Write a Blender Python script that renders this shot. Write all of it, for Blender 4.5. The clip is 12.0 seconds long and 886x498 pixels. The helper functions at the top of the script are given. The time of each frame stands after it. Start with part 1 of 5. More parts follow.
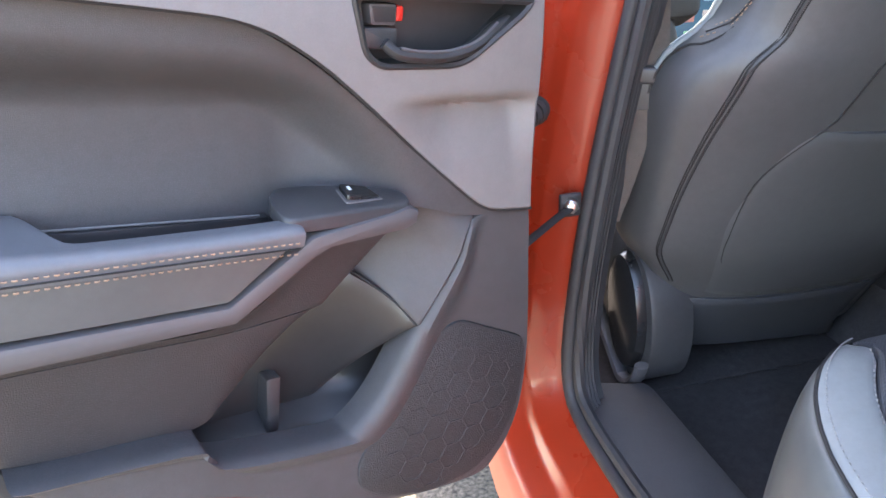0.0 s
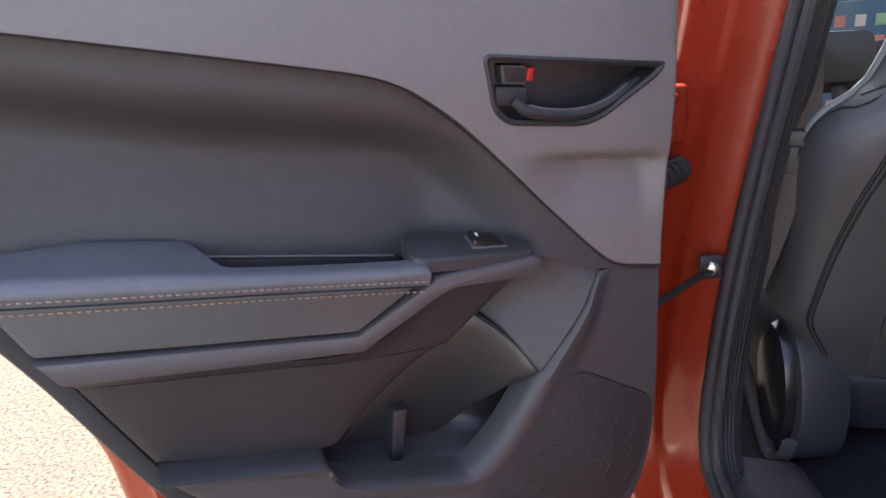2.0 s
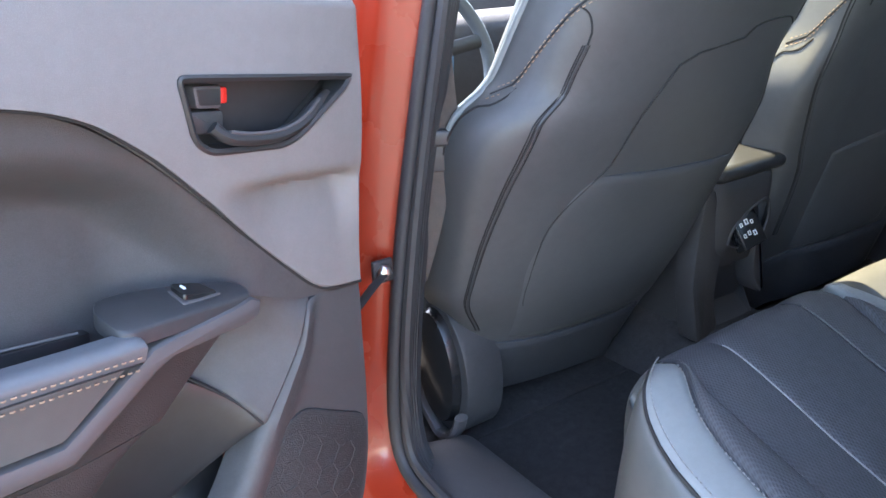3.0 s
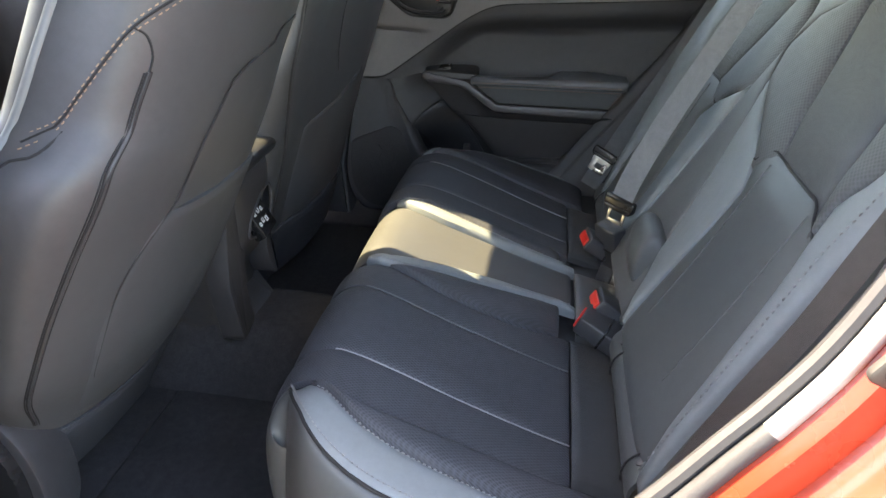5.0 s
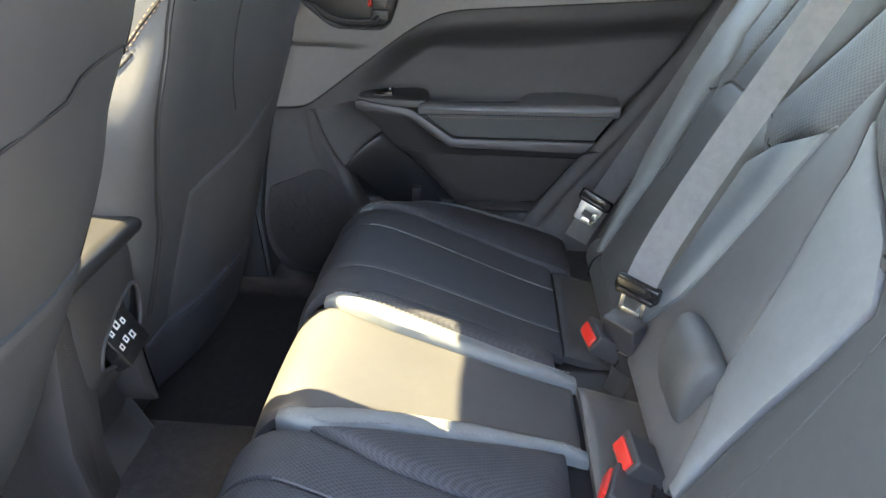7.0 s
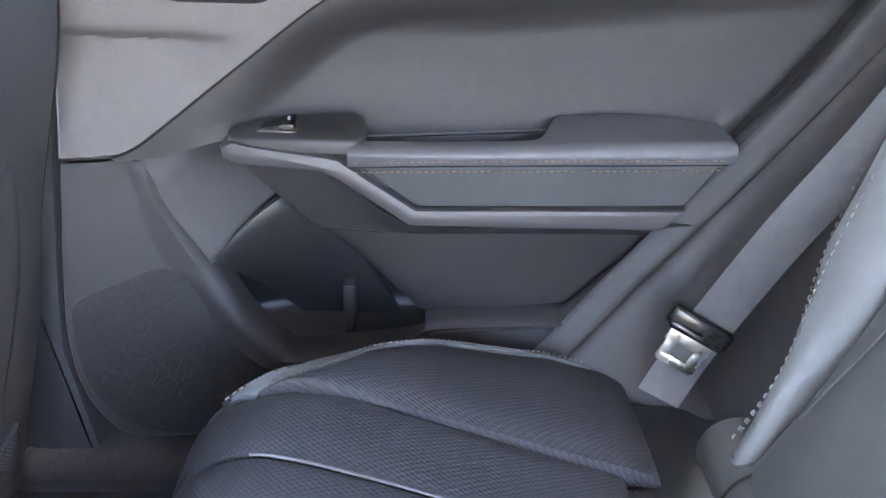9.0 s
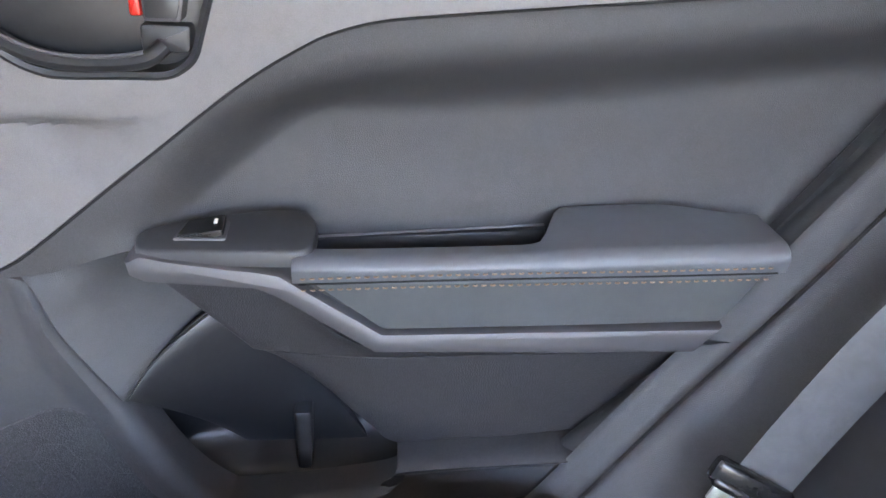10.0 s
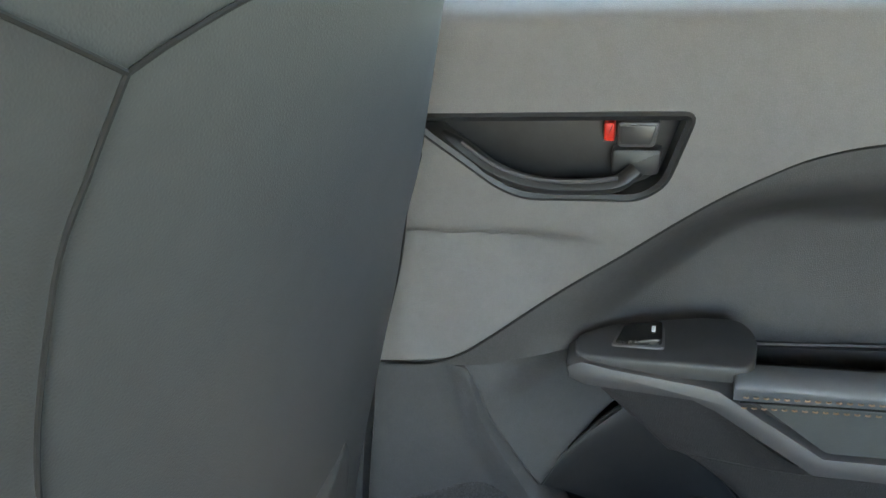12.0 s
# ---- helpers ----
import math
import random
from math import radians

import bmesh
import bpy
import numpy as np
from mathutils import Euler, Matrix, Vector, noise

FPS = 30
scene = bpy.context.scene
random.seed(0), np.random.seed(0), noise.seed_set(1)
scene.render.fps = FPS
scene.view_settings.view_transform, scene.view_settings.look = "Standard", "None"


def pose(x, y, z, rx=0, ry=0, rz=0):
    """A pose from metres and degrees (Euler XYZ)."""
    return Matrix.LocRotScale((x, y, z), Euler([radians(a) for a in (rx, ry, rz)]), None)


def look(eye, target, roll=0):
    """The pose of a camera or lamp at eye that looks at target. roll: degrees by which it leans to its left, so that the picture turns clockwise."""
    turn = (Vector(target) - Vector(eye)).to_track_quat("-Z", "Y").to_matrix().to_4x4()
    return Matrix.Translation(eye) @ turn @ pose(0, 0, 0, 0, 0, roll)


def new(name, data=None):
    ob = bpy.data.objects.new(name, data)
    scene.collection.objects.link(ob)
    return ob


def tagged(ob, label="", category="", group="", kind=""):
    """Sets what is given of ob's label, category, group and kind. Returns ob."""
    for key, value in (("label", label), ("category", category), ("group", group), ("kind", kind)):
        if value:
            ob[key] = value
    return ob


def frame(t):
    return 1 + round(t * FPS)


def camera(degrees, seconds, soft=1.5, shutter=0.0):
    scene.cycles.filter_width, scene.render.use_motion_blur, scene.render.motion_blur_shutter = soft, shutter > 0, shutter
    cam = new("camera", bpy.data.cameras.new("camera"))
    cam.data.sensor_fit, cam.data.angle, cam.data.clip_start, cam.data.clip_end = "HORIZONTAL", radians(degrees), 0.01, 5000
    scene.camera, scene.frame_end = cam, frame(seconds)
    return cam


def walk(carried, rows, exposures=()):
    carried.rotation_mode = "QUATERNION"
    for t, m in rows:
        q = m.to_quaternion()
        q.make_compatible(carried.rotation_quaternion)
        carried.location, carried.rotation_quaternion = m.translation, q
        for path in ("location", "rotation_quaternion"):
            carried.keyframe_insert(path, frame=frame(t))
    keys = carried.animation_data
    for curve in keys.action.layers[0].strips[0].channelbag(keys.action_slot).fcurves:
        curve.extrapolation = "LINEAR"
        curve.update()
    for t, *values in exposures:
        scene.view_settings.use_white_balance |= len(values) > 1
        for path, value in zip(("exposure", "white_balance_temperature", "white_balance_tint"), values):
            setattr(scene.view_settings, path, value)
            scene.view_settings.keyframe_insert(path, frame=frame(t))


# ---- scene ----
cam = camera(58.95, 12.0)
PATH = [
    (0, (-1.1942, -0.1758, 1.2166), (-0.7533, 1.5673, 0.3408), -2.03),
    (0.5, (-1.1552, -0.2063, 1.2293), (-1.0997, 1.6344, 0.4490), -3.91),
    (1, (-1.1330, -0.2334, 1.2232), (-1.2082, 1.6251, 0.4881), -4.03),
    (1.5, (-1.1246, -0.2447, 1.2178), (-1.2460, 1.6239, 0.5152), -4.35),
    (2, (-1.1502, -0.2300, 1.2156), (-1.1282, 1.6402, 0.5071), -3.93),
    (2.5, (-1.2160, -0.1785, 1.2244), (-0.6524, 1.5986, 0.5004), -2.34),
    (3, (-1.2827, -0.1058, 1.2236), (-0.2105, 1.4059, 0.4718), -1.34),
    (3.5, (-1.2760, 0.0225, 1.2237), (0.1385, 1.1925, 0.4298), -1.64),
    (3.7, (-1.2615, 0.0798, 1.2371), (0.2756, 1.0593, 0.4137), -0.49),
    (5.3, (-1.3501, 0.1900, 1.2873), (0.4586, 0.3228, 0.4442), 3.53),
    (5.5, (-1.3561, 0.1918, 1.2878), (0.4558, 0.2912, 0.4469), 3.68),
    (6, (-1.2816, 0.1969, 1.2763), (0.5287, 0.2795, 0.4301), 3.16),
    (6.5, (-1.0868, 0.1887, 1.2622), (0.7215, 0.2711, 0.4117), 2.85),
    (7, (-0.8492, 0.2463, 1.2366), (0.9592, 0.3257, 0.3861), 2.34),
    (7.5, (-0.5952, 0.3110, 1.2483), (1.2030, 0.3895, 0.3764), 1.62),
    (7.7, (-0.5169, 0.3231, 1.2447), (1.2859, 0.3909, 0.3814), 1.68),
    (9.3, (0.0135, 0.3068, 1.0990), (1.7773, 0.1816, 0.1643), 2.72),
    (9.5, (0.0538, 0.3034, 1.0978), (1.8223, 0.1610, 0.1746), 2.91),
    (10, (0.1381, 0.3015, 1.1086), (1.9341, 0.1540, 0.2411), 2.31),
    (10.5, (0.1937, 0.3348, 1.1319), (1.9961, 0.1591, 0.2831), 1.29),
    (11, (0.2036, 0.3675, 1.1466), (2.0129, 0.3187, 0.2957), 0.39),
    (11.5, (0.1883, 0.4062, 1.1611), (1.9907, 0.6196, 0.3209), -2.24),
    (12, (0.1544, 0.4454, 1.1848), (1.8999, 0.9486, 0.3480), -3.94),
]
EXPOSURES = [
    (0, 4.0, 7500, 16), (0.5, 3.2, 7900, 20), (1.0, 2.9, 8000, 21), (2.0, 2.8, 7800, 21), (2.5, 3.3, 6900, 14), (3.0, 3.95, 6900, 13), (3.7, 4.15, 7600, 14), (5.3, 3.85, 8200, 15), (6.0, 3.9, 7900, 17), (6.5, 4.4, 8100, 22), (7.0, 4.65, 8000, 15),
    (7.7, 3.95, 6900, 1), (9.3, 6.15, 7600, 24), (10.0, 6.1, 7500, 21), (10.5, 5.9, 7400, 18), (11.0, 5.05, 7400, 17), (11.5, 4.85, 7200, 14), (12, 5.2, 8000, 5),
]
walk(cam, [(t, look(eye, target, roll)) for t, eye, target, roll in PATH], EXPOSURES)

# ---- light ----
SUN_AZ, SUN_EL = -2.5, 57.0  # degrees to the car's left of straight ahead, and above the horizon
world = bpy.data.worlds.new("sky")
scene.world = world
world.use_nodes = True
wn = world.node_tree.nodes
sky = wn.new("ShaderNodeTexSky")
sky.sky_type, sky.sun_disc = "NISHITA", False
sky.sun_elevation, sky.sun_rotation = radians(SUN_EL), radians(-SUN_AZ)
world.node_tree.links.new(sky.outputs[0], wn["Background"].inputs[0])
wn["Background"].inputs[1].default_value = 0.15
sun = new("sun", bpy.data.lights.new("sun", "SUN"))
sun.data.energy, sun.data.angle, sun.data.color = 3.4, radians(0.5), (1.0, 0.94, 0.84)
away = Vector((-math.sin(radians(SUN_AZ)) * math.cos(radians(SUN_EL)), math.cos(radians(SUN_AZ)) * math.cos(radians(SUN_EL)), math.sin(radians(SUN_EL))))
sun.matrix_world = look(away * 10, (0, 0, 0))


# ---- materials ----
def material(name, color, rough=0.5, metal=0.0, bump=0.0, scale=900.0, vary=0.12, coat=0.0, spec=0.5, kind="noise", stain=0.0):
    """A surface with grain at two scales: relief and tone."""
    m = bpy.data.materials.new(name)
    m.use_nodes = True
    n, l = m.node_tree.nodes, m.node_tree.links
    b = n["Principled BSDF"]
    b.inputs["Roughness"].default_value, b.inputs["Metallic"].default_value = rough, metal
    b.inputs["Coat Weight"].default_value, b.inputs["Specular IOR Level"].default_value = coat, spec
    b.inputs["Coat Roughness"].default_value = 0.05
    geo = n.new("ShaderNodeTexCoord")
    big = n.new("ShaderNodeTexNoise")
    big.inputs["Scale"].default_value, big.inputs["Detail"].default_value = 7.0, 5.0
    l.new(geo.outputs["Object"], big.inputs["Vector"])
    ramp = n.new("ShaderNodeMapRange")
    ramp.inputs[1].default_value, ramp.inputs[2].default_value = 0.3, 0.7
    ramp.inputs[3].default_value, ramp.inputs[4].default_value = 1 - vary, 1 + vary
    l.new(big.outputs[0], ramp.inputs[0])
    mul = n.new("ShaderNodeVectorMath")
    mul.operation = "SCALE"
    mul.inputs[0].default_value = color
    l.new(ramp.outputs[0], mul.inputs["Scale"])
    tone = mul.outputs[0]
    if kind == "voronoi":
        fine = n.new("ShaderNodeTexVoronoi")
        fine.feature = "DISTANCE_TO_EDGE"
        height = fine.outputs["Distance"]
    elif kind == "weave":
        fine = n.new("ShaderNodeTexWave")
        fine.bands_direction = "DIAGONAL"
        fine.inputs["Distortion"].default_value = 1.0
        height = fine.outputs["Fac"]
    elif kind == "dots":
        fine = n.new("ShaderNodeTexVoronoi")
        fine.voronoi_dimensions = "2D"
        fine.inputs["Randomness"].default_value = 0.06
        height = fine.outputs["Distance"]
    else:
        fine = n.new("ShaderNodeTexNoise")
        fine.inputs["Detail"].default_value = 4.0
        height = fine.outputs[0]
    fine.inputs["Scale"].default_value = scale
    if kind == "dots":
        # staggered rows that follow the padding's run from rear to front
        sep, comb = n.new("ShaderNodeSeparateXYZ"), n.new("ShaderNodeCombineXYZ")
        l.new(geo.outputs["Object"], sep.inputs[0])
        down, one, two = [n.new("ShaderNodeMath") for _ in range(3)]
        for node, op in ((down, "SUBTRACT"), (one, "ADD"), (two, "SUBTRACT")):
            node.operation = op
        l.new(sep.outputs["Z"], down.inputs[0])
        l.new(sep.outputs["Y"], down.inputs[1])
        for node in (one, two):
            l.new(sep.outputs["X"], node.inputs[0])
            l.new(down.outputs[0], node.inputs[1])
        l.new(one.outputs[0], comb.inputs["X"])
        l.new(two.outputs[0], comb.inputs["Y"])
        l.new(comb.outputs[0], fine.inputs["Vector"])
    else:
        l.new(geo.outputs["Object"], fine.inputs["Vector"])
    mid = n.new("ShaderNodeTexNoise")
    mid.inputs["Scale"].default_value, mid.inputs["Detail"].default_value, mid.inputs["Roughness"].default_value = 60.0, 8.0, 0.75
    l.new(geo.outputs["Object"], mid.inputs["Vector"])
    mottle = n.new("ShaderNodeMapRange")
    mottle.inputs[1].default_value, mottle.inputs[2].default_value = 0.35, 0.65
    mottle.inputs[3].default_value, mottle.inputs[4].default_value = 1 - vary, 1 + vary
    l.new(mid.outputs[0], mottle.inputs[0])
    worn = n.new("ShaderNodeVectorMath")
    worn.operation = "SCALE"
    l.new(tone, worn.inputs[0])
    l.new(mottle.outputs[0], worn.inputs["Scale"])
    tone = worn.outputs[0]
    if stain:
        fleck = n.new("ShaderNodeMapRange")
        fleck.inputs[1].default_value, fleck.inputs[2].default_value = (0.15, 0.55) if kind == "dots" else (0.02, 0.3) if kind == "voronoi" else (0.3, 0.7)
        fleck.inputs[3].default_value, fleck.inputs[4].default_value = 1 - stain, 1 + stain
        l.new(height, fleck.inputs[0])
        mul2 = n.new("ShaderNodeVectorMath")
        mul2.operation = "SCALE"
        l.new(tone, mul2.inputs[0])
        l.new(fleck.outputs[0], mul2.inputs["Scale"])
        tone = mul2.outputs[0]
    l.new(tone, b.inputs["Base Color"])
    gloss = n.new("ShaderNodeMapRange")
    gloss.inputs[1].default_value, gloss.inputs[2].default_value = 0.3, 0.7
    gloss.inputs[3].default_value, gloss.inputs[4].default_value = max(rough - 0.06, 0.02), min(rough + 0.06, 1)
    l.new(big.outputs[0], gloss.inputs[0])
    l.new(gloss.outputs[0], b.inputs["Roughness"])
    if bump:
        bp = n.new("ShaderNodeBump")
        bp.inputs["Strength"].default_value, bp.inputs["Distance"].default_value = bump, 0.001
        l.new(height, bp.inputs["Height"])
        l.new(bp.outputs[0], b.inputs["Normal"])
    return m


GREY = material("grey_soft_trim", (0.165, 0.156, 0.156), 0.6, bump=0.4, scale=800, kind="voronoi", vary=0.05, stain=0.06)
DARK = material("dark_grained_plastic", (0.056, 0.055, 0.058), 0.52, bump=0.5, scale=750, kind="voronoi", vary=0.08, stain=0.12)
INSERT = material("dark_vinyl_insert", (0.054, 0.052, 0.054), 0.58, bump=0.5, scale=650, kind="voronoi", vary=0.07, stain=0.12)
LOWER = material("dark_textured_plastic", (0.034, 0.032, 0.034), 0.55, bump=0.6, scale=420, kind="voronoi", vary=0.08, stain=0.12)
# pocket plastic, blackened to make up for the shade inside
POCKET = material("shaded_pocket_plastic", (0.021, 0.021, 0.023), 0.36, bump=0.1, scale=900)
LEATHER = material("grey_leather", (0.086, 0.090, 0.092), 0.5, vary=0.06, bump=0.2, scale=700, kind="voronoi")
PALE = material("pale_grey_leather", (0.165, 0.181, 0.187), 0.5, bump=0.3, scale=700, kind="voronoi", vary=0.06)
# one charcoal leather in two tones, for light: dimmer front seats, skylit bench
FRONTLEATHER = material("dimmed_charcoal_leather", (0.063, 0.064, 0.067), 0.48, vary=0.06, bump=0.16, scale=700, kind="voronoi")
BLACKLEATHER = material("charcoal_leather", (0.074, 0.079, 0.079), 0.46, vary=0.06, bump=0.14, scale=700, kind="voronoi")
SEATCLOTH = material("charcoal_textured_cloth", (0.038, 0.040, 0.047), 0.66, bump=0.9, scale=185, kind="dots", stain=0.35)
CARPET = material("black_carpet", (0.027, 0.025, 0.027), 0.95, bump=1.0, scale=600, vary=0.3, stain=0.4)
SILVER = material("smoked_silver_paint", (0.084, 0.079, 0.083), 0.5, metal=0.15, vary=0.04)
PIANO = material("black_gloss_plastic", (0.014, 0.014, 0.015), 0.22)
# armrest leather lightened and blued to stand for sky on its top
PADLEATHER = material("skylit_grey_leather", (0.105, 0.110, 0.120), 0.46, vary=0.06, bump=0.2, scale=700, kind="voronoi")
SATIN = material("satin_black_plastic", (0.024, 0.024, 0.026), 0.42, bump=0.1, scale=900)
BEIGEWEB = material("beige_belt_webbing", (0.085, 0.068, 0.058), 0.7, bump=0.6, scale=500, kind="weave", stain=0.1)
BROWNWEB = material("dark_brown_belt_webbing", (0.060, 0.050, 0.046), 0.7, bump=0.8, scale=420, kind="weave", stain=0.2)
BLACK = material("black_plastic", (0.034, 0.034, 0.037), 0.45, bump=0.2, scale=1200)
RUBBER = material("black_rubber", (0.032, 0.032, 0.034), 0.6, bump=0.3, scale=500)
PAINT = material("burnt_orange_paint", (0.29, 0.027, 0.010), 0.28, metal=0.0, coat=0.5, vary=0.03)
# striker steel, darkened in place of the shade that falls on it
STEEL = material("shaded_striker_steel", (0.10, 0.095, 0.09), 0.5, metal=0.8, vary=0.1)
METAL = material("bright_steel", (0.62, 0.62, 0.60), 0.28, metal=1.0, vary=0.05)
RED = material("red_plastic", (0.65, 0.03, 0.02), 0.4, vary=0.03)
THREAD = material("tan_thread", (0.30, 0.20, 0.135), 0.8, vary=0.1)
WHITETHREAD = material("grey_thread", (0.22, 0.22, 0.22), 0.8, vary=0.1)
SEAM = material("dark_seam", (0.013, 0.013, 0.014), 0.8, vary=0.1)
PALEWEB = material("pale_grey_belt_webbing", (0.235, 0.245, 0.255), 0.6, bump=0.7, scale=500, kind="weave", stain=0.1)
WEB = material("grey_belt_webbing", (0.150, 0.155, 0.160), 0.65, bump=0.7, scale=500, kind="weave", stain=0.1)
# pale beige standing for sunlight on the rear seal and pillar trim
SUNTRIM = material("sunlit_beige_trim", (0.30, 0.275, 0.245), 0.6, bump=0.2, scale=900)
ASPHALT = material("pale_asphalt", (0.090, 0.076, 0.056), 0.9, bump=1.0, scale=95, vary=0.18, stain=0.85)
HEADLINER = material("grey_headliner", (0.62, 0.61, 0.58), 0.95, bump=0.5, scale=700)
PRINT = material("white_print", (0.75, 0.75, 0.75), 0.5, vary=0.02)
GLASS = bpy.data.materials.new("dark_privacy_glass")
GLASS.use_nodes = True
_n, _l = GLASS.node_tree.nodes, GLASS.node_tree.links
_n.remove(_n["Principled BSDF"])
_clear, _gloss, _mix = _n.new("ShaderNodeBsdfTransparent"), _n.new("ShaderNodeBsdfGlossy"), _n.new("ShaderNodeMixShader")
_clear.inputs[0].default_value = (0.72, 0.76, 0.74, 1)
_gloss.inputs["Roughness"].default_value = 0.02
_mix.inputs[0].default_value = 0.06
_l.new(_clear.outputs[0], _mix.inputs[1])
_l.new(_gloss.outputs[0], _mix.inputs[2])
_l.new(_mix.outputs[0], _n["Material Output"].inputs[0])

# pane of the assumed sunroof, tinted to dim the sun patch
SUNROOF = GLASS.copy()
SUNROOF.name = "assumed_sunroof_glass"
SUNROOF.node_tree.nodes["Transparent BSDF"].inputs[0].default_value = (0.90, 0.90, 0.78, 1)


# ---- builders ----
def thing(name, label, category, group="", kind="", m=None):
    ob = new(name)
    ob.empty_display_size = 0.05
    if m is not None:
        ob.matrix_world = m
    return tagged(ob, label, category, group, kind)


def part(name, geom, mat, parent, label="", smooth=True, sharp=40):
    verts, faces = geom
    me = bpy.data.meshes.new(name)
    me.from_pydata([tuple(v) for v in verts], [], faces)
    bm = bmesh.new()
    bm.from_mesh(me)
    bmesh.ops.recalc_face_normals(bm, faces=bm.faces)
    for e in bm.edges:
        e.smooth = len(e.link_faces) != 2 or e.calc_face_angle(0) < radians(sharp)
    for f in bm.faces:
        f.smooth = smooth
    bm.to_mesh(me)
    bm.free()
    me.materials.append(mat)
    ob = new(name, me)
    ob.parent = parent
    return tagged(ob, label)


def solo(name, geom, mat, label, category, kind="", group="", smooth=True):
    return tagged(part(name, geom, mat, None, "", smooth), label, category, group, kind)


def join(*geoms):
    verts, faces = [], []
    for v, f in geoms:
        k = len(verts)
        verts += list(v)
        faces += [[i + k for i in face] for face in f]
    return verts, faces


def spline(pts):
    """A smooth line through points, as a function of 0..1 by their order."""
    p = [Vector(q) for q in pts]
    n = len(p) - 1

    def at(u):
        u = min(max(u, 0.0), 1.0) * n
        i = min(int(u), n - 1)
        t = u - i
        a, b = p[i], p[i + 1]
        da = (b - p[i - 1]) / 2 if i else b - a
        db = (p[i + 2] - a) / 2 if i + 2 <= n else b - a
        return a * (2 * t**3 - 3 * t**2 + 1) + da * (t**3 - 2 * t**2 + t) + b * (3 * t**2 - 2 * t**3) + db * (t**3 - t**2)

    return at


def along(pts, n):
    """n + 1 points evenly spaced by length on the smooth line through pts."""
    f = spline(pts)
    fine = [f(i / 400) for i in range(401)]
    run = [0.0]
    for a, b in zip(fine, fine[1:]):
        run.append(run[-1] + (b - a).length)
    out, k = [], 0
    for i in range(n + 1):
        s = run[-1] * i / n
        while k < 399 and run[k + 1] < s:
            k += 1
        t = (s - run[k]) / max(run[k + 1] - run[k], 1e-9)
        out.append(fine[k].lerp(fine[k + 1], min(t, 1.0)))
    return out


def steps(n, e=0.03):
    return [0.0, e] + [e + (1 - 2 * e) * i / (n - 1) for i in range(1, n - 1)] + [1 - e, 1.0]


def sheet(fn, nu, nv, back, lip=0.003, depth=0.014, eu=0.02, ev=0.02, skip=None):
    """A padded sheet: fn(u, v) is its face, back the way to its rear side; the rim rolls over by lip and runs back by depth."""
    us, vs = steps(nu, eu), steps(nv, ev)
    verts, faces = [], []
    for a in us:
        for b in vs:
            p = fn(a, b)
            bk = back(a, b) if callable(back) else back
            verts.append(p + bk * lip if a in (0.0, 1.0) or b in (0.0, 1.0) else p)
    w = len(vs)
    for i in range(len(us) - 1):
        for j in range(w - 1):
            if skip and skip(fn((us[i] + us[i + 1]) / 2, (vs[j] + vs[j + 1]) / 2)):
                continue
            faces.append([i * w + j, (i + 1) * w + j, (i + 1) * w + j + 1, i * w + j + 1])
    rim = [i * w for i in range(len(us))] + [(len(us) - 1) * w + j for j in range(1, w)] + [i * w + w - 1 for i in range(len(us) - 2, -1, -1)] + [j for j in range(w - 2, 0, -1)]
    k = len(verts)
    for r in rim:
        bk = back(us[r // w], vs[r % w]) if callable(back) else back
        verts.append(Vector(verts[r]) + bk * depth)
    for i in range(len(rim)):
        j = (i + 1) % len(rim)
        faces.append([rim[i], rim[j], k + j, k + i])
    return verts, faces


def tube(pts, r, n=8, flat=1.0, up=Vector((0, 0, 1)), caps=True):
    """A rod along points; flat squeezes it along up."""
    p = [Vector(q) for q in pts]
    verts, faces = [], []
    for i, q in enumerate(p):
        d = (p[min(i + 1, len(p) - 1)] - p[max(i - 1, 0)]).normalized()
        side = d.cross(up)
        side = side.normalized() if side.length > 1e-4 else d.orthogonal().normalized()
        top = side.cross(d)
        rr = r(i / (len(p) - 1)) if callable(r) else r
        for k in range(n):
            a = 2 * math.pi * k / n
            verts.append(q + side * (rr * math.cos(a)) + top * (rr * flat * math.sin(a)))
    for i in range(len(p) - 1):
        for k in range(n):
            faces.append([i * n + k, i * n + (k + 1) % n, (i + 1) * n + (k + 1) % n, (i + 1) * n + k])
    if caps:
        faces += [list(range(n))[::-1], [(len(p) - 1) * n + k for k in range(n)]]
    return verts, faces


def ribbon(pts, width, thick, across):
    """A flat strap along points; across(i) is its sideways direction at point i."""
    p = [Vector(q) for q in pts]
    verts, faces = [], []
    for i, q in enumerate(p):
        d = (p[min(i + 1, len(p) - 1)] - p[max(i - 1, 0)]).normalized()
        a = Vector(across(i) if callable(across) else across)
        a = (a - d * a.dot(d)).normalized()
        t = a.cross(d)
        for s, h in ((-1, -1), (-0.92, 0.2), (-0.55, 1), (-0.25, 0.75), (0.25, 0.75), (0.55, 1), (0.92, 0.2), (1, -1)):
            verts.append(q + a * (s * width / 2) + t * (h * thick / 2))
    for i in range(len(p) - 1):
        for k in range(8):
            faces.append([i * 8 + k, i * 8 + (k + 1) % 8, (i + 1) * 8 + (k + 1) % 8, (i + 1) * 8 + k])
    faces += [list(range(8))[::-1], [(len(p) - 1) * 8 + k for k in range(8)]]
    return verts, faces


